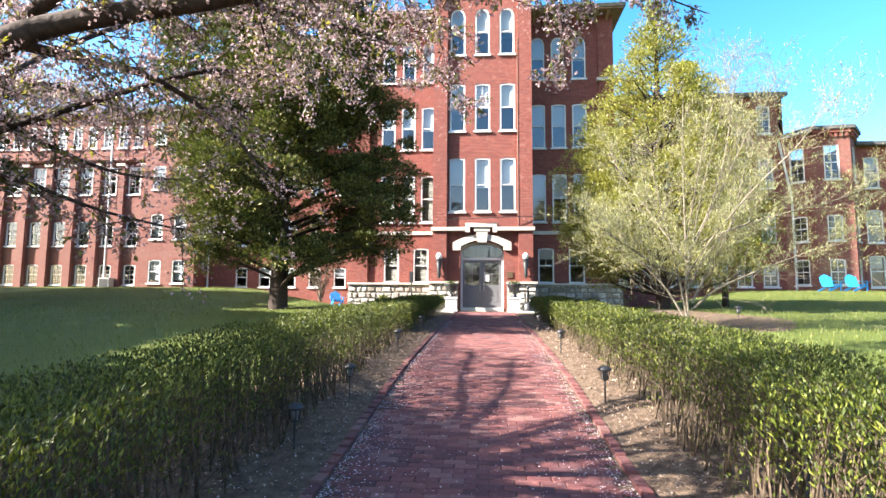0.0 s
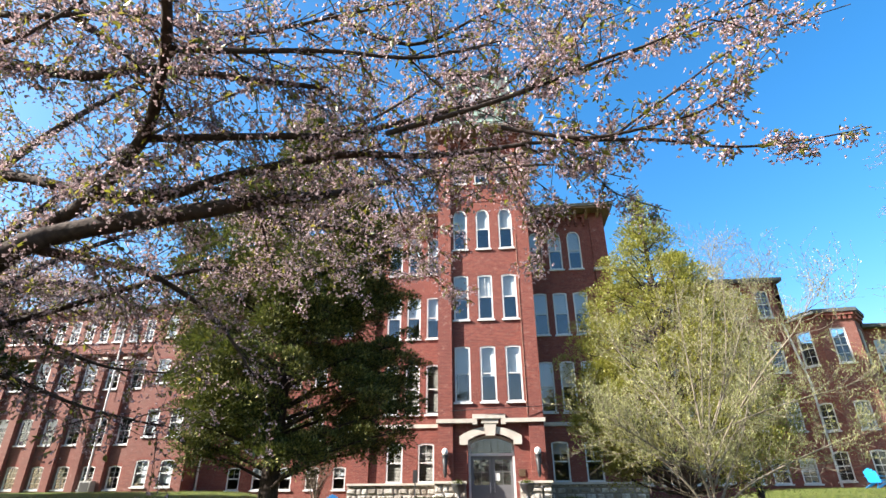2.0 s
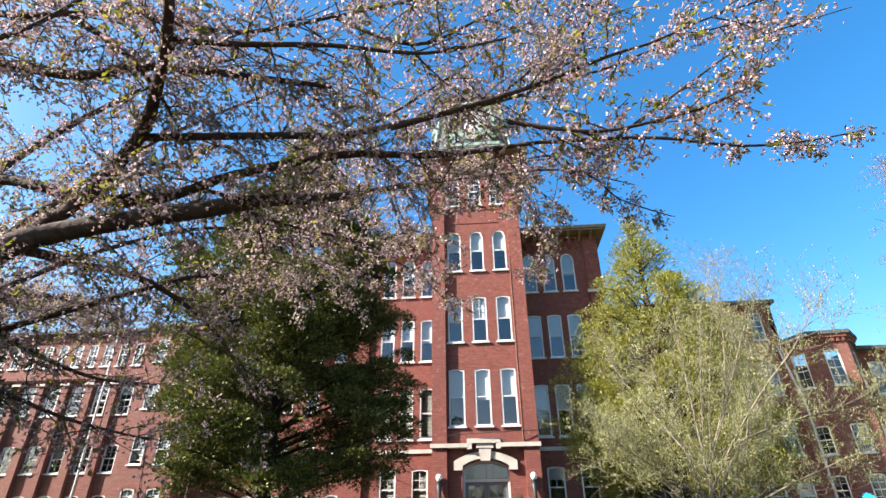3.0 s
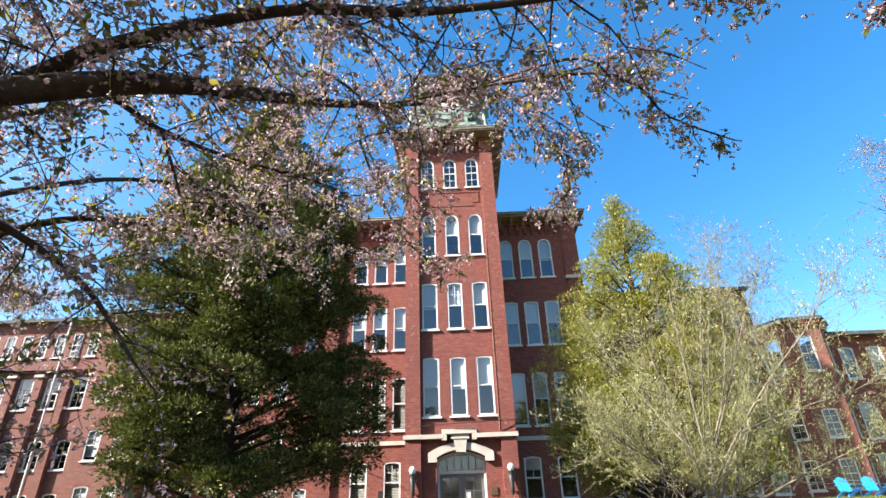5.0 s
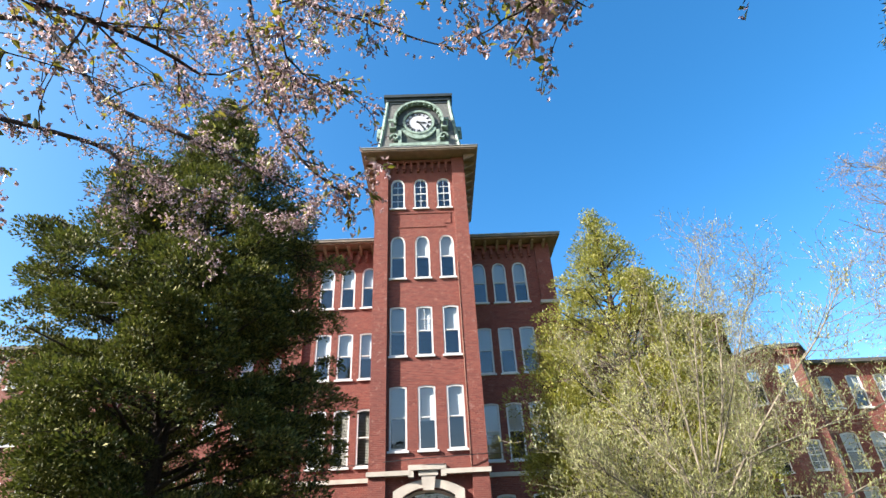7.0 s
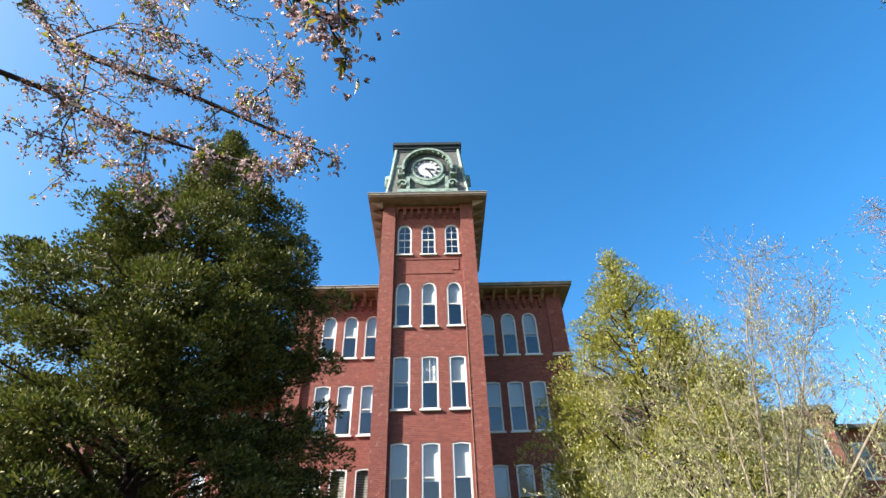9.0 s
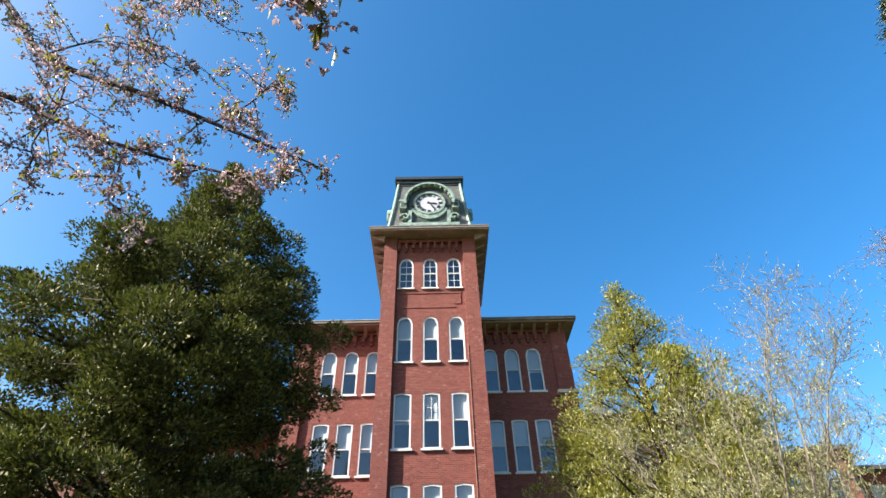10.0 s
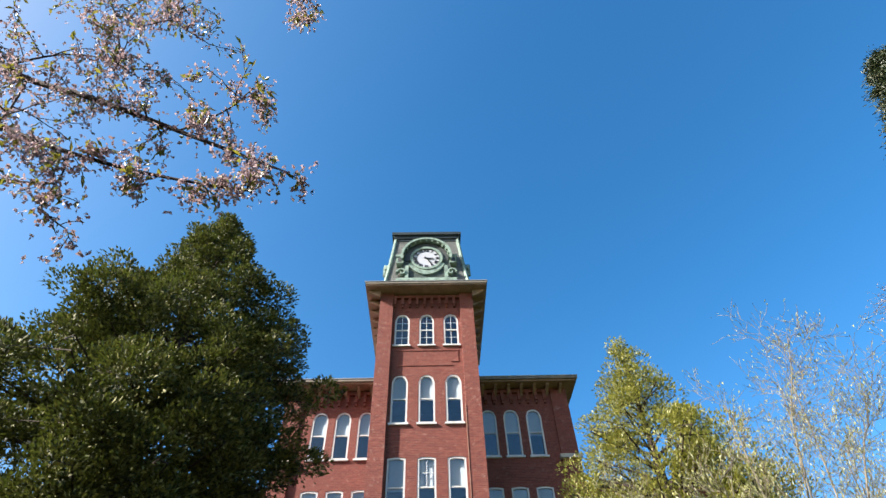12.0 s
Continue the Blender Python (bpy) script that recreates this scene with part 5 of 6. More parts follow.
    pick = np.repeat(np.arange(m)[rng.uniform(size=m) < 0.4], 2)
    C = pts[pick] + rng.normal(size=(len(pick), 3)) * 0.012
    D = dirs[pick] * 0.6 + rng.normal(size=(len(pick), 3)) * 0.45 + np.array([0, 0, -0.25])
    o = part("foliage", leaves("foliage", C, D, rand_dirs(rng, len(C)) + np.array([0, 0, 0.8]), rng.uniform(0.025, 0.07, len(C)), rng.uniform(0.012, 0.03, len(C)), CHERRYLEAF), CHERRYLEAF, tree, "bronze green young leaves")
    o.location = -off


cherry_tree()


# tree out of view, added only for the shade it casts
magnolia("shade_tree", "unseen broad evergreen tree added to shade the lawn", (-23.5, 6.5, 0.7), 2.4,
         [(2.0, 3.0), (3.5, 5.0), (6.5, 5.4), (9.5, 4.0), (12.0, 1.6), (13.0, 0.2)], 60, 14, MAGNOLIA, 14, 0.35, (0.5, 0.23), 0.2, 1.5)


# ten more unseen copies, set where the lawn and left hedge need shade
for sx, sy, turn in ((-35, 13, 70), (-27, 15, 160), (-37, 23, 20), (-27, 0.5, 250), (-20, -1.5, 310), (-26.5, 10.5, 110), (-25, 2.5, 40), (-25.5, 19, 200), (-31, 7, 290), (-31, 19, 130)):
    copy_thing(bpy.data.objects["shade_tree"], pose(sx, sy, ground_z(sx, sy), 0, 0, turn))


def budding_tree():
    rng = np.random.default_rng(33)
    tree = thing("budding_tree", "fine-twigged bare tree with reddish spring buds", "tree", at=(17.6, 18.5, 1.4))
    tree.scale = (1.2, 1.2, 1.2)
    mb, tips = MB(), []
    mb.tube(bend([(0, 0, -0.3), (0.05, 0, 1.6), (-0.05, 0.05, 4.0), (0.1, 0, 7.0), (0.1, 0, 10.8)]), [0.15 - 0.0085 * i for i in range(17)], 8)
    for i in range(46):
        z = 1.8 + 8.8 * (i / 46)
        a = i * 2.4
        d = Vector((math.cos(a), math.sin(a), 0.5 + 0.04 * z))
        shoots(rng, mb, (0.05, 0, z), d, 2.9 - 0.19 * z + rng.uniform(0, 0.5), 0.028, 3, tips, 0.22, 0.05, 4, 0.62)
    pts = np.array([p for p, _ in tips])
    idx = rng.integers(0, len(pts), 15000)
    C = pts[idx] + rng.normal(size=(len(idx), 3)) * 0.03
    part("twigwork", raw("twigwork", mb, BARK_BROWN, True), BARK_BROWN, tree)
    part("foliage", leaves("foliage", C, rand_dirs(rng, len(C)), rand_dirs(rng, len(C)), rng.uniform(0.03, 0.07, len(C)), rng.uniform(0.015, 0.03, len(C)), BUD), BUD, tree, "reddish opening buds")


budding_tree()


def conifer():
    rng = np.random.default_rng(41)
    tree = thing("conifer_tree", "tall dark conifer with a high drooping crown", "tree", at=(25.5, 17.6, 1.4))
    mb, C, D = MB(), [], []
    mb.tube([(0, 0, -0.3), (0, 0, 14), (0, 0, 29.6)], [0.42, 0.3, 0.02], 10)
    for i in range(90):
        z = 20.3 + 9.0 * (i / 90)
        a = i * 2.399
        ln = max(0.3, 4.2 - 0.42 * (z - 20.3)) * rng.uniform(0.8, 1.05)
        line = bend([(0, 0, z), (math.cos(a) * ln * 0.5, math.sin(a) * ln * 0.5, z + 0.25), (math.cos(a) * ln, math.sin(a) * ln, z + 0.1)], 6)
        mb.tube(line, [0.05 - 0.0035 * k for k in range(len(line))], 4)
        for p in line[3:]:
            n = 45
            C.append(np.array(p) + rng.normal(size=(n, 3)) * np.array([0.22, 0.22, 0.13]) + np.array([0, 0, -0.1]))
            D.append(rand_dirs(rng, n) * 0.7 + np.array([math.cos(a) * 0.6, math.sin(a) * 0.6, -0.5]))
    C, D = np.concatenate(C), np.concatenate(D)
    part("trunk", raw("trunk", mb, BARK_BROWN, True), BARK_BROWN, tree)
    part("crown", leaves("crown", C, D, rand_dirs(rng, len(C)), rng.uniform(0.18, 0.32, len(C)), rng.uniform(0.05, 0.08, len(C)), NEEDLE), NEEDLE, tree)


conifer()


def sapling():
    rng = np.random.default_rng(52)
    x, y = -6.6, 22.0
    tree = thing("sapling", "small leafless sapling with pinkish twigs on the lawn", "tree", at=(x, y, ground_z(x, y)))
    mb, tips = MB(), []
    for k in range(3):
        a = k * 2.1
        for i in range(4):
            shoots(rng, mb, (0.03 * math.cos(a), 0.03 * math.sin(a), -0.1 + 0.2 * i), (math.cos(a) * 0.35, math.sin(a) * 0.35, 1), 1.2, 0.026, 3, tips, 0.25, 0.05, 3, 0.66)
    pts = np.array([p for p, _ in tips])
    part("trunk", raw("trunk", mb, BARK_BROWN, True), BARK_BROWN, tree)
    C = pts[rng.integers(0, len(pts), 1500)] + rng.normal(size=(1500, 3)) * 0.02
    part("foliage", leaves("foliage", C, rand_dirs(rng, 1500), rand_dirs(rng, 1500), 0.04, 0.02, BUD), BUD, tree, "tiny pink buds")


sapling()


# ---- hedges ----
HEDGE_TOP = [(-6, 0.75), (2, 1.05), (6.6, 1.32), (10.4, 1.46), (18.6, 1.7), (23, 1.8), (30, 1.9)]


def hedge(x0, x1, y0, y1, seed):
    rng = np.random.default_rng(seed)
    ob = thing("hedge", "clipped green boxed hedge with bare stems below, beside the brick walk", "hedge", "hedges along the walk")
    n = 118000
    y = y0 + (y1 - y0) * rng.uniform(0, 1, n) ** 1.35
    x = rng.uniform(x0, x1, n)
    u = rng.uniform(0, 1, n)
    top = np.interp(y, [a for a, _ in HEDGE_TOP], [b for _, b in HEDGE_TOP])
    bot = np.array([walk_z(v) for v in np.linspace(y0, y1, 60)])
    bot = np.interp(y, np.linspace(y0, y1, 60), bot)
    lump = np.array([noise.noise(Vector((a * 0.9, b * 0.9, seed))) for a, b in zip(x, y)])
    jag = np.array([noise.noise(Vector((a * 6, b * 6, seed + 3))) for a, b in zip(x, y)])
    top = top + 0.07 * lump + 0.06 * jag
    # shell: most leaves near the faces and the top
    kind = rng.uniform(size=n)
    side = kind < 0.62
    face = np.where(rng.uniform(size=n) < 0.6, x0 if abs(x0) < abs(x1) else x1, x1 if abs(x0) < abs(x1) else x0)
    inner = 0.5 * (x0 + x1)
    depth = rng.exponential(0.09, n)
    x = np.where(side, face + np.sign(inner - face) * (depth - 0.05 + 0.10 * lump), x)
    h = np.where(side, u ** 0.8, 1 - np.minimum(1, rng.exponential(0.07, n)))
    z = bot + (top - bot) * h
    end = y > y1 - 0.5
    z = np.where(end, z - 0.25 * ((y - y1 + 0.5) / 0.5) ** 2 * (z > bot + 0.5), z)
    thin = (h > 0.55) | (rng.uniform(size=n) < 0.05 + 0.8 * h ** 2 + 0.5 * lump)
    C = np.stack([x, y, z], 1)[thin]
    k = len(C)
    D = rand_dirs(rng, k) * 0.8 + np.stack([np.sign(C[:, 0] - inner) * 0.35, np.zeros(k), np.full(k, 1.15)], 1)
    far = 1 + np.clip(C[:, 1] - 8, 0, 14) * 0.05
    part("foliage", leaves("foliage", C, D, rand_dirs(rng, k), rng.uniform(0.024, 0.048, k) * far, rng.uniform(0.01, 0.018, k) * far, HEDGE), HEDGE, ob)
    mb = MB()
    for _ in range(1250):
        yy = y0 + (y1 - y0) * rng.uniform() ** 1.3
        xx = rng.uniform(x0 + 0.02, x1 - 0.02)
        zb, zt = walk_z(yy) - 0.05, lerp_table(yy, HEDGE_TOP) - 0.22
        p = Vector((xx, yy, zb))
        q = Vector((xx * 0.8 + (x0 + x1) * 0.1 + rng.normal() * 0.07, yy + rng.normal() * 0.12, zt))
        mid = p.lerp(q, 0.5) + Vector(rng.normal(size=3)) * 0.05
        mb.tube([p, mid, q], [0.013, 0.009, 0.004], 4)
        for _ in range(3):
            s = p.lerp(q, rng.uniform(0.25, 0.9))
            mb.tube([s, s + Vector((rng.normal() * 0.15, rng.normal() * 0.15, 0.22))], [0.005, 0.002], 3)
    part("stemwork", raw("stemwork", mb, HEDGE_STEM), HEDGE_STEM, ob, "bare brown stems")


hedge(-2.85, -1.72, -1.0, 24.2, 5)
hedge(1.98, 3.1, -1.0, 21.8, 6)


# ---- loose things ----
def lathe_part(name, profile, c, mat, parent, n=14, label=""):
    return part(name, MB().lathe(profile, c, n), mat, parent, label, True)


def wall_lantern(x):
    ob = thing("wall_lantern", "black iron wall lantern with a white globe on the brick pier", "lamp", "lanterns beside the door", at=(x, 26.82, 2.85))
    part("back_plate", MB().box(-0.07, 0.07, -0.05, 0.0, 0.1, 0.7), IRON, ob)
    part("arm", MB().tube(bend([(0, -0.02, 0.15), (0, -0.16, 0.05), (0, -0.26, 0.2), (0, -0.24, 0.62)]), [0.03] * 13, 8), IRON, ob)
    lathe_part("stem", [(0.03, -0.2), (0.06, -0.15), (0.1, 0.1), (0.08, 0.2), (0.14, 0.55), (0.1, 0.62), (0.16, 0.72), (0.16, 0.76)], (0, -0.24, 0.05), IRON, ob)
    lathe_part("globe", [(0.06, 0), (0.12, 0.05), (0.15, 0.14), (0.13, 0.23), (0.08, 0.29), (0.02, 0.31)], (0, -0.24, 0.8), GLOBE, ob, label="white opal globe")


for lx in (-2.13, 2.1):
    wall_lantern(lx)


def planter(x, y):
    z = ground_z(x, y)
    ob = thing("urn_planter", "dark urn planter on a white square pedestal", "planter", "planters flanking the door", at=(x, y, z))
    part("pedestal", MB().box(-0.31, 0.31, -0.31, 0.31, -0.05, 0.09).box(-0.26, 0.26, -0.26, 0.26, 0.09, 0.62).box(-0.3, 0.3, -0.3, 0.3, 0.62, 0.7), PAINT, ob, "white painted pedestal")
    lathe_part("urn", [(0.14, 0), (0.16, 0.04), (0.07, 0.1), (0.08, 0.2), (0.24, 0.34), (0.31, 0.55), (0.36, 0.62), (0.34, 0.64), (0.26, 0.6)], (0, 0, 0.7), IRON, ob, 18, "dark cast urn")
    rng = np.random.default_rng(int(abs(x * 10)))
    C = rng.normal(size=(260, 3)) * np.array([0.14, 0.14, 0.06]) + np.array([0, 0, 1.32])
    part("foliage", leaves("foliage", C, rand_dirs(rng, 260) + np.array([0, 0, 0.7]), rand_dirs(rng, 260), 0.1, 0.03, HEDGE), HEDGE, ob)


planter(-1.47, 26.0)
planter(1.5, 26.0)


def ash_stand():
    x, y = 2.15, 25.9
    ob = thing("ash_stand", "black pole ash stand with a round base by the door", "bin", at=(x, y, ground_z(x, y)))
    lathe_part("base", [(0.24, 0), (0.25, 0.06), (0.24, 0.36), (0.12, 0.46), (0.06, 0.5)], (0, 0, 0), IRON, ob)
    lathe_part("pole", [(0.05, 0.48), (0.05, 1.1), (0.08, 1.14), (0.08, 1.22), (0.02, 1.26)], (0, 0, 0), IRON, ob)


ash_stand()


def sign_post():
    x, y = -3.2, 24.6
    ob = thing("sign_post", "thin black post with a small box sign near the steps", "sign", at=(x, y, ground_z(x, y)))
    part("post", MB().tube([(0, 0, -0.2), (0, 0, 1.5)], [0.025, 0.025], 8), IRON, ob)
    part("sign_box", MB().box(-0.09, 0.09, -0.06, 0.06, 1.35, 1.85), IRON, ob)


sign_post()


def path_light(x, y, h=0.42, base=None):
    ob = thing("path_light", "small black garden path light on a stake", "lamp", "path lights along the walk", at=(x, y, walk_z(y) + 0.03 if base is None else base))
    part("stake", MB().tube([(0, 0, -0.12), (0, 0, h - 0.14)], [0.011, 0.011], 6), IRON, ob)
    cage = MB()
    for i in range(6):
        a = i * math.pi / 3
        cage.tube([(0.045 * math.cos(a), 0.045 * math.sin(a), h - 0.14), (0.06 * math.cos(a), 0.06 * math.sin(a), h - 0.02)], [0.006, 0.006], 4)
    part("cage", cage, IRON, ob)
    lathe_part("lens", [(0.03, 0), (0.042, 0.1)], (0, 0, h - 0.13), SMOKY, ob, 10)
    lathe_part("cap", [(0.085, 0), (0.09, 0.015), (0.05, 0.05), (0.015, 0.06)], (0, 0, h - 0.03), IRON, ob)
    lathe_part("collar", [(0.02, 0), (0.05, 0.02)], (0, 0, h - 0.155), IRON, ob, 10)


for px, py in ((-1.55, 7.5), (-1.5, 10.9), (-1.62, 5.75), (1.66, 7.6), (1.62, 11.2), (1.6, 15.2), (-1.5, 14.5)):
    path_light(px, py)
path_light(6.2, 14.0, 0.3, ground_z(6.2, 14.0))


def lawn_post():
    x, y = 8.2, 19.3
    ob = thing("wooden_post", "short dark weathered wooden post on the lawn", "post", at=(x, y, ground_z(x, y)))
    part("shaft", MB().tube([(0, 0, -0.15), (0.01, 0, 0.3), (0, 0, 0.62), (0, 0, 0.68)], [0.11, 0.105, 0.1, 0.08], 10), BARK_DARK, ob)
    part("cap", MB().tube([(0, 0, 0.68), (0, 0, 0.71)], [0.12, 0.1], 10), BARK_DARK, ob)


lawn_post()


def shrub(x, y, r, seed):
    rng = np.random.default_rng(seed)
    ob = thing("shrub", "small rounded evergreen shrub against the stone footing", "shrub", "shrubs by the footing", at=(x, y, ground_z(x, y)))
    mb, C = MB(), []
    for i in range(16):
        d = rand_dirs(rng, 1)[0]
        tip = np.array([d[0] * r * 0.8, d[1] * r * 0.8, r * (0.7 + 0.6 * abs(d[2]))])
        mb.tube([(0, 0, -0.1), tuple(tip * 0.5), tuple(tip)], [0.02, 0.012, 0.004], 4)
        C.append(tip + rng.normal(size=(150, 3)) * r * 0.24)
    C = np.concatenate(C)
    C[:, 2] = np.abs(C[:, 2]) + 0.02
    part("stemwork", raw("stemwork", mb, BARK_TWIG), BARK_TWIG, ob)
    part("foliage", leaves("foliage", C, rand_dirs(rng, len(C)) + np.array([0, 0, 0.6]), rand_dirs(rng, len(C)), rng.uniform(0.05, 0.09, len(C)), rng.uniform(0.025, 0.04, len(C)), HEDGE), HEDGE, ob)


shrub(-5.4, 28.9, 0.42, 71)
shrub(5.75, 28.9, 0.36, 72)


def tree_bed():
    mb, n = MB(), 40
    cx, cy, rx, ry = 4.7, 14.6, 2.6, 3.4
    for k in range(7):
        f = k / 6
        for i in range(n):
            a = 2 * math.pi * i / n
            w = 1 + 0.14 * noise.noise(Vector((math.cos(a) * 1.6, math.sin(a) * 1.6, 4)))
            x, y = cx + rx * f * w * math.cos(a), cy + ry * f * w * math.sin(a)
            mb.v.append((x, y, ground_z(x, y) + 0.05 * (1 - f ** 4) - 0.008 * (k == 6)))
    for k in range(6):
        for i in range(n):
            mb.f.append((k * n + i, k * n + (i + 1) % n, (k + 1) * n + (i + 1) % n, (k + 1) * n + i))
    structure("planting_bed", raw("planting_bed", mb, SOIL, True), SOIL, "bare brown mulch under the two trees on the lawn")


tree_bed()


def adirondack(x, y, rz, mat, label):
    ob = thing("garden_chair", label, "chair", "garden chairs on the lawn", at=(x, y, ground_z(x, y)), rz=rz)
    for i in range(5):
        xx = -0.26 + i * 0.13
        top = 1.0 - 0.05 * abs(i - 2) ** 1.5
        part("back_slat", MB().prism([(xx - 0.058, 0.0), (xx + 0.058, 0.0), (xx + 0.062, top - 0.3), (xx - 0.062, top - 0.3)], 0, 0.022, pose(0, 0.22, 0.3, -22, 0, 0)), mat, ob)
    for i in range(5):
        part("seat_slat", MB().box(-0.28, 0.28, -0.4 + i * 0.125, -0.29 + i * 0.125, 0.40 - i * 0.035, 0.422 - i * 0.035), mat, ob)
    for s in (-1, 1):
        part("arm", MB().box(s * 0.36 - 0.07, s * 0.36 + 0.07, -0.48, 0.32, 0.56, 0.583), mat, ob)
        part("leg", MB().box(s * 0.31 - 0.014, s * 0.31 + 0.014, -0.44, -0.34, -0.03, 0.56), mat, ob)
        part("leg", MB().prism([(-0.42, 0.32), (-0.42, 0.42), (0.62, 0.06), (0.62, -0.03), (0.5, -0.03)], -0.013, 0.013, pose(s * 0.285, 0, 0, 0, 0, 90)), mat, ob)
    part("back_rail", MB().box(-0.33, 0.33, 0.2, 0.23, 0.3, 0.38), mat, ob)


adirondack(19.75, 32.6, 115, BLUE, "bright blue slatted garden chair on the lawn")
adirondack(21.2, 32.7, 110, BLUE, "bright blue slatted garden chair on the lawn")
adirondack(-9.2, 33.5, 30, BLUE, "bright blue slatted garden chair by the brick wall")
adirondack(-8.2, 33.6, 15, PAINT, "white slatted garden chair by the brick wall")


def wire():
    ob = thing("overhead_wire", "thin black overhead wire in front of the building", "cable")
    pts = [(-7.0 + 15 * t, 26.5 + 2.6 * (2 * t - 1) ** 2, 5.62 + 0.5 * t - 0.7 * t * (1 - t)) for t in [i / 16 for i in range(17)]]
    part("strand", MB().tube(pts, [0.018] * 17, 5), IRON, ob)


wire()


def landing(x0, x1):
    z = walk_z(26)
    structure("landing", MB().box(x0, x1, 25.35, 26.45, z - 0.4, z + 0.06), CONCRETE, "pale concrete landing beside the brick walk")


landing(-3.0, -1.28)
landing(1.5, 3.3)


def scatter(name, label, category, n, boxes, length, width, mat, lift, seed, upright):
    """Blades or litter spread over stretches (x0, x1, y0, y1) of the ground."""
    g = np.random.default_rng(seed)
    area = np.array([(b[1] - b[0]) * (b[3] - b[2]) for b in boxes])
    C = []
    for b, share in zip(boxes, area / area.sum()):
        k = int(n * share)
        C.append(np.stack([g.uniform(b[0], b[1], k), g.uniform(b[2], b[3], k), np.zeros(k)], 1))
    C = np.concatenate(C)
    C[:, 2] = [ground_z(x, y) + lift for x, y, _ in C]
    k = len(C)
    D = rand_dirs(g, k) * (0.45 if upright else 1.0) + np.array([0, 0, 1.0 if upright else 0.15])
    N = rand_dirs(g, k) if upright else np.array([0, 0, 1.0]) + rand_dirs(g, k) * 0.3
    ob = new(name, leaves(name, C, D, N, length * g.uniform(0.6, 1.4, k), width * g.uniform(0.7, 1.3, k), mat))
    tagged(ob, label, category, kind="stuff")


GRASS = leaf_material("grass_blade", [(0.05, 0.07, 0.012), (0.085, 0.115, 0.02), (0.13, 0.15, 0.03), (0.2, 0.18, 0.06)], 0.6, (0.2, 0.25, 0.04), 0.25)
scatter("grass", "short mown grass blades of the lawn", "grass", 60000, [(-16, -3.4, 5, 20), (-24, -6, 20, 34), (3.4, 14, 6, 20), (8, 24, 20, 34)], 0.07, 0.012, GRASS, -0.005, 61, True)
LITTER = leaf_material("leaf_litter", [(0.09, 0.055, 0.035), (0.17, 0.11, 0.07), (0.28, 0.2, 0.14), (0.45, 0.36, 0.32)], 0.8, (0.2, 0.15, 0.1), 0.1)
scatter("leaf_litter", "dry brown leaf litter on the planting beds", "leaf litter", 7000, [(-2.7, -1.28, 3, 18), (1.52, 2.9, 3, 18)], 0.035, 0.02, LITTER, 0.075, 62, False)


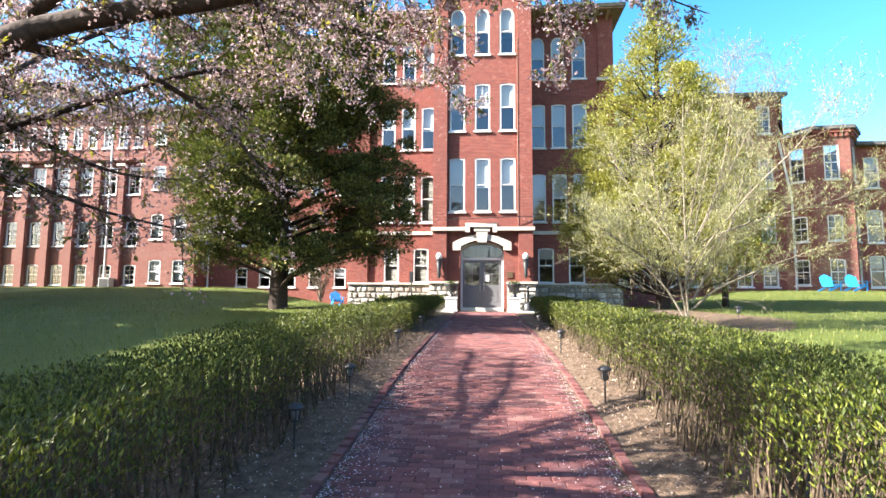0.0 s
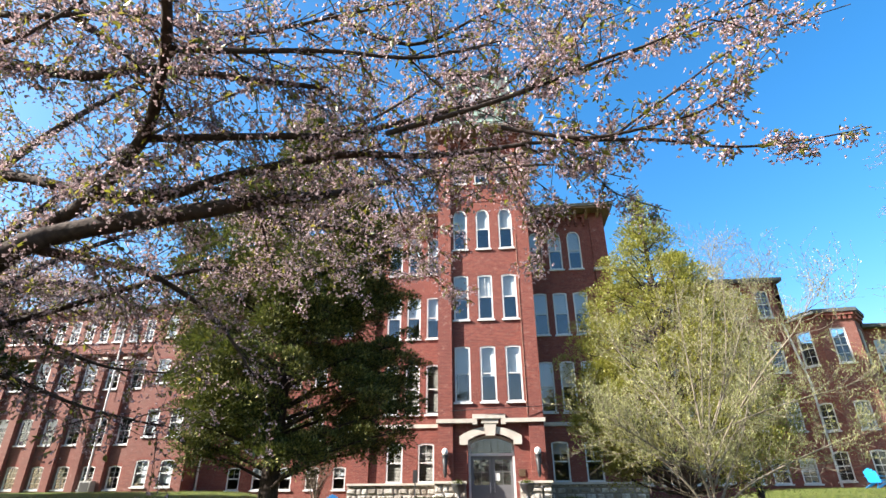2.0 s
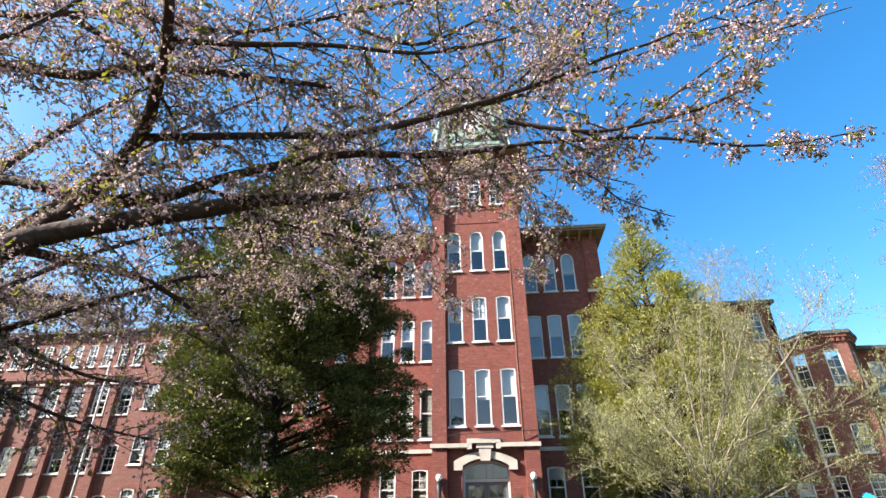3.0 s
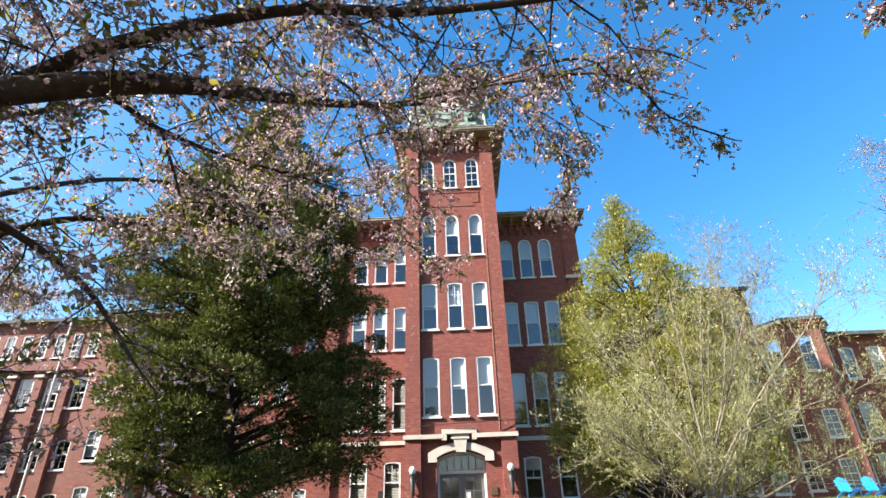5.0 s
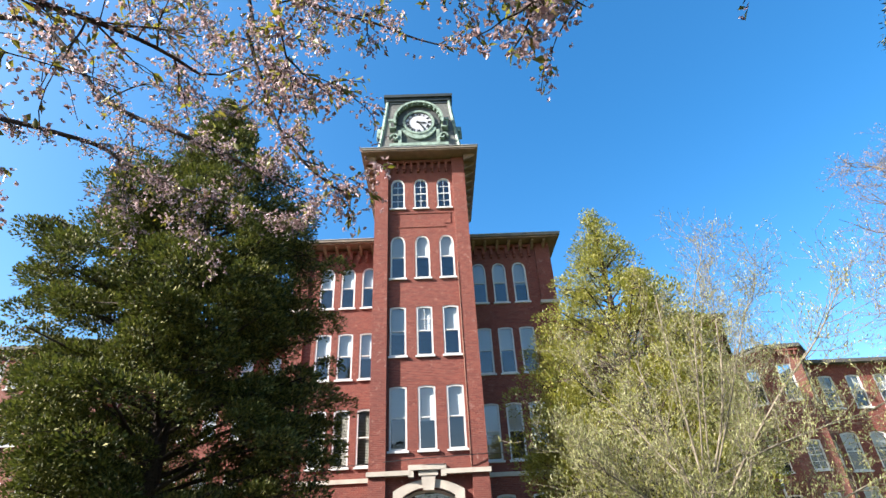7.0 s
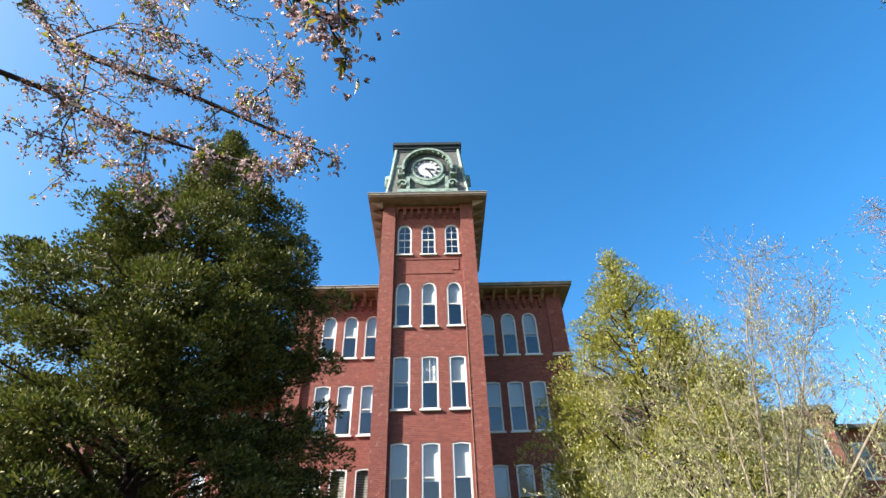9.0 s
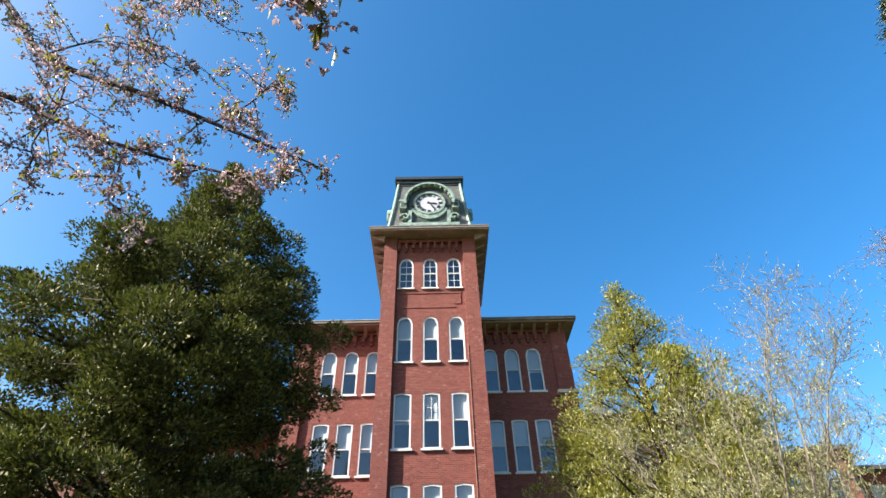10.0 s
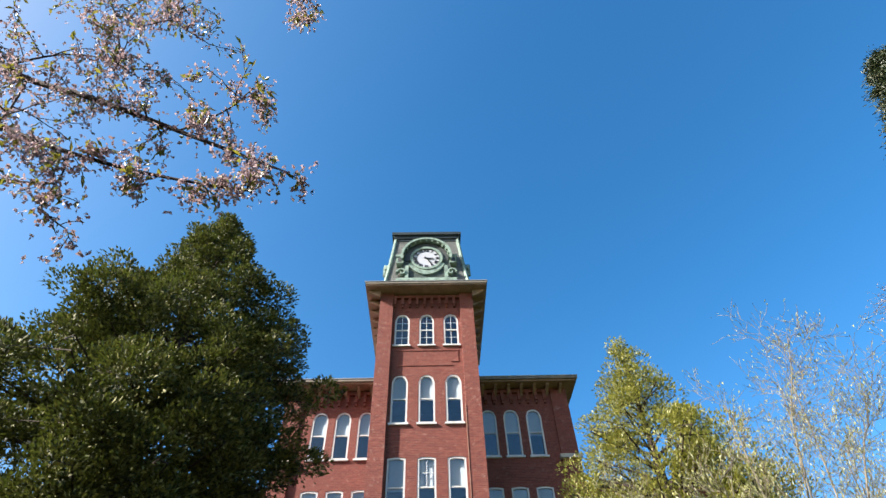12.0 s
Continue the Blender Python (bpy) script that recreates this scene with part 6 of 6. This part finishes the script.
# ---- brick walk ----
def build_walk():
    base = MB()
    ys = [-8 + 0.5 * i for i in range(70)]
    for y in ys:
        for x in (PATH_X - PATH_W / 2 - 0.1, PATH_X + PATH_W / 2 + 0.1):
            base.v.append((x, min(y, 26.75), walk_z(min(y, 26.75)) - 0.012))
    for j in range(len(ys) - 1):
        base.f.append((2 * j, 2 * j + 1, 2 * j + 3, 2 * j + 2))
    walkway = structure("pavement", raw("pavement", base, SOIL), SOIL, "red brick garden walk strewn with petals")
    rng = random.Random(12)

    def block(mb, cx, cy, lx, ly, z, h=0.03):
        b, e = 0.006, 0.009
        n = len(mb.v)
        tx, ty = rng.uniform(-0.003, 0.003), rng.uniform(-0.003, 0.003)
        for sx, sy, zz in [(-1, -1, -h), (1, -1, -h), (1, 1, -h), (-1, 1, -h)]:
            mb.v.append((cx + sx * (lx / 2 - 0.002), cy + sy * (ly / 2 - 0.002), z + zz))
        for sx, sy in [(-1, -1), (1, -1), (1, 1), (-1, 1)]:
            mb.v.append((cx + sx * (lx / 2 - 0.002), cy + sy * (ly / 2 - 0.002), z - b))
        for sx, sy in [(-1, -1), (1, -1), (1, 1), (-1, 1)]:
            mb.v.append((cx + sx * (lx / 2 - e), cy + sy * (ly / 2 - e), z + sx * tx + sy * ty))
        mb.f.append((n + 8, n + 9, n + 10, n + 11))
        for a, c in ((0, 4), (4, 8)):
            for i in range(4):
                j = (i + 1) % 4
                mb.f.append((n + a + i, n + a + j, n + c + j, n + c + i))

    shared = []
    for _ in range(6):
        mb = MB()
        block(mb, 0, 0, 0.205, 0.102, 0)
        shared.append(raw("brick", mb, PAVER))
    far = MB()
    y, row = -7.5, 0
    x0, x1 = PATH_X - PATH_W / 2 + 0.11, PATH_X + PATH_W / 2 - 0.11
    while y < 26.6:
        x = x0 + 0.1025 + (0.1025 if row % 2 else 0)
        slope = math.atan2(walk_z(y + 0.1) - walk_z(y - 0.1), 0.2)
        while x < x1 - 0.09:
            z = walk_z(y) + rng.uniform(-0.003, 0.003)
            if 4.75 < y < 7.1:
                ob = new("brick", rng.choice(shared))
                ob.parent = walkway
                ob.matrix_basis = Matrix.Translation((x, y, z)) @ Matrix.Rotation(slope, 4, "X") @ Matrix.Rotation(rng.uniform(-0.012, 0.012), 4, "Z")
            else:
                block(far, x, y, 0.205, 0.102, z)
            x += 0.207
        y += 0.104
        row += 1
    for s in (-1, 1):
        y = -7.5
        while y < 26.0:
            block(far, PATH_X + s * (PATH_W / 2 - 0.052), y, 0.1, 0.205, walk_z(y) + 0.035 + rng.uniform(-0.008, 0.008), 0.08)
            y += 0.208
    o = part("paving", raw("paving", far, PAVER_FAR), PAVER_FAR, walkway)
    tagged(o, "many small red paving bricks", kind="stuff")
    # fallen petals, thickest along the edges
    g = np.random.default_rng(9)
    n = 6500
    y = 3.5 + 16 * g.uniform(0, 1, n) ** 1.6
    e = g.exponential(0.13, n)
    side = np.where(g.uniform(size=n) < 0.55, -1, 1)
    x = np.where(g.uniform(size=n) < 0.75, PATH_X + side * (PATH_W / 2 - 0.12 - e), PATH_X + g.uniform(-1.9, 1.9, n))
    z = np.array([walk_z(v) for v in y]) + 0.008
    C = np.stack([x, y, z + 0.03 * (np.abs(x - PATH_X) > PATH_W / 2 - 0.1)], 1)
    D = np.stack([g.normal(size=n), g.normal(size=n), np.full(n, 0.1)], 1)
    N = np.stack([g.normal(size=n) * 0.2, g.normal(size=n) * 0.2, np.ones(n)], 1)
    ob = new("fallen_petals", leaves("fallen_petals", C, D, N, g.uniform(0.012, 0.024, n), g.uniform(0.01, 0.018, n), PETAL))
    tagged(ob, "pale pink petals scattered on the brick walk", "petals", kind="stuff")


build_walk()
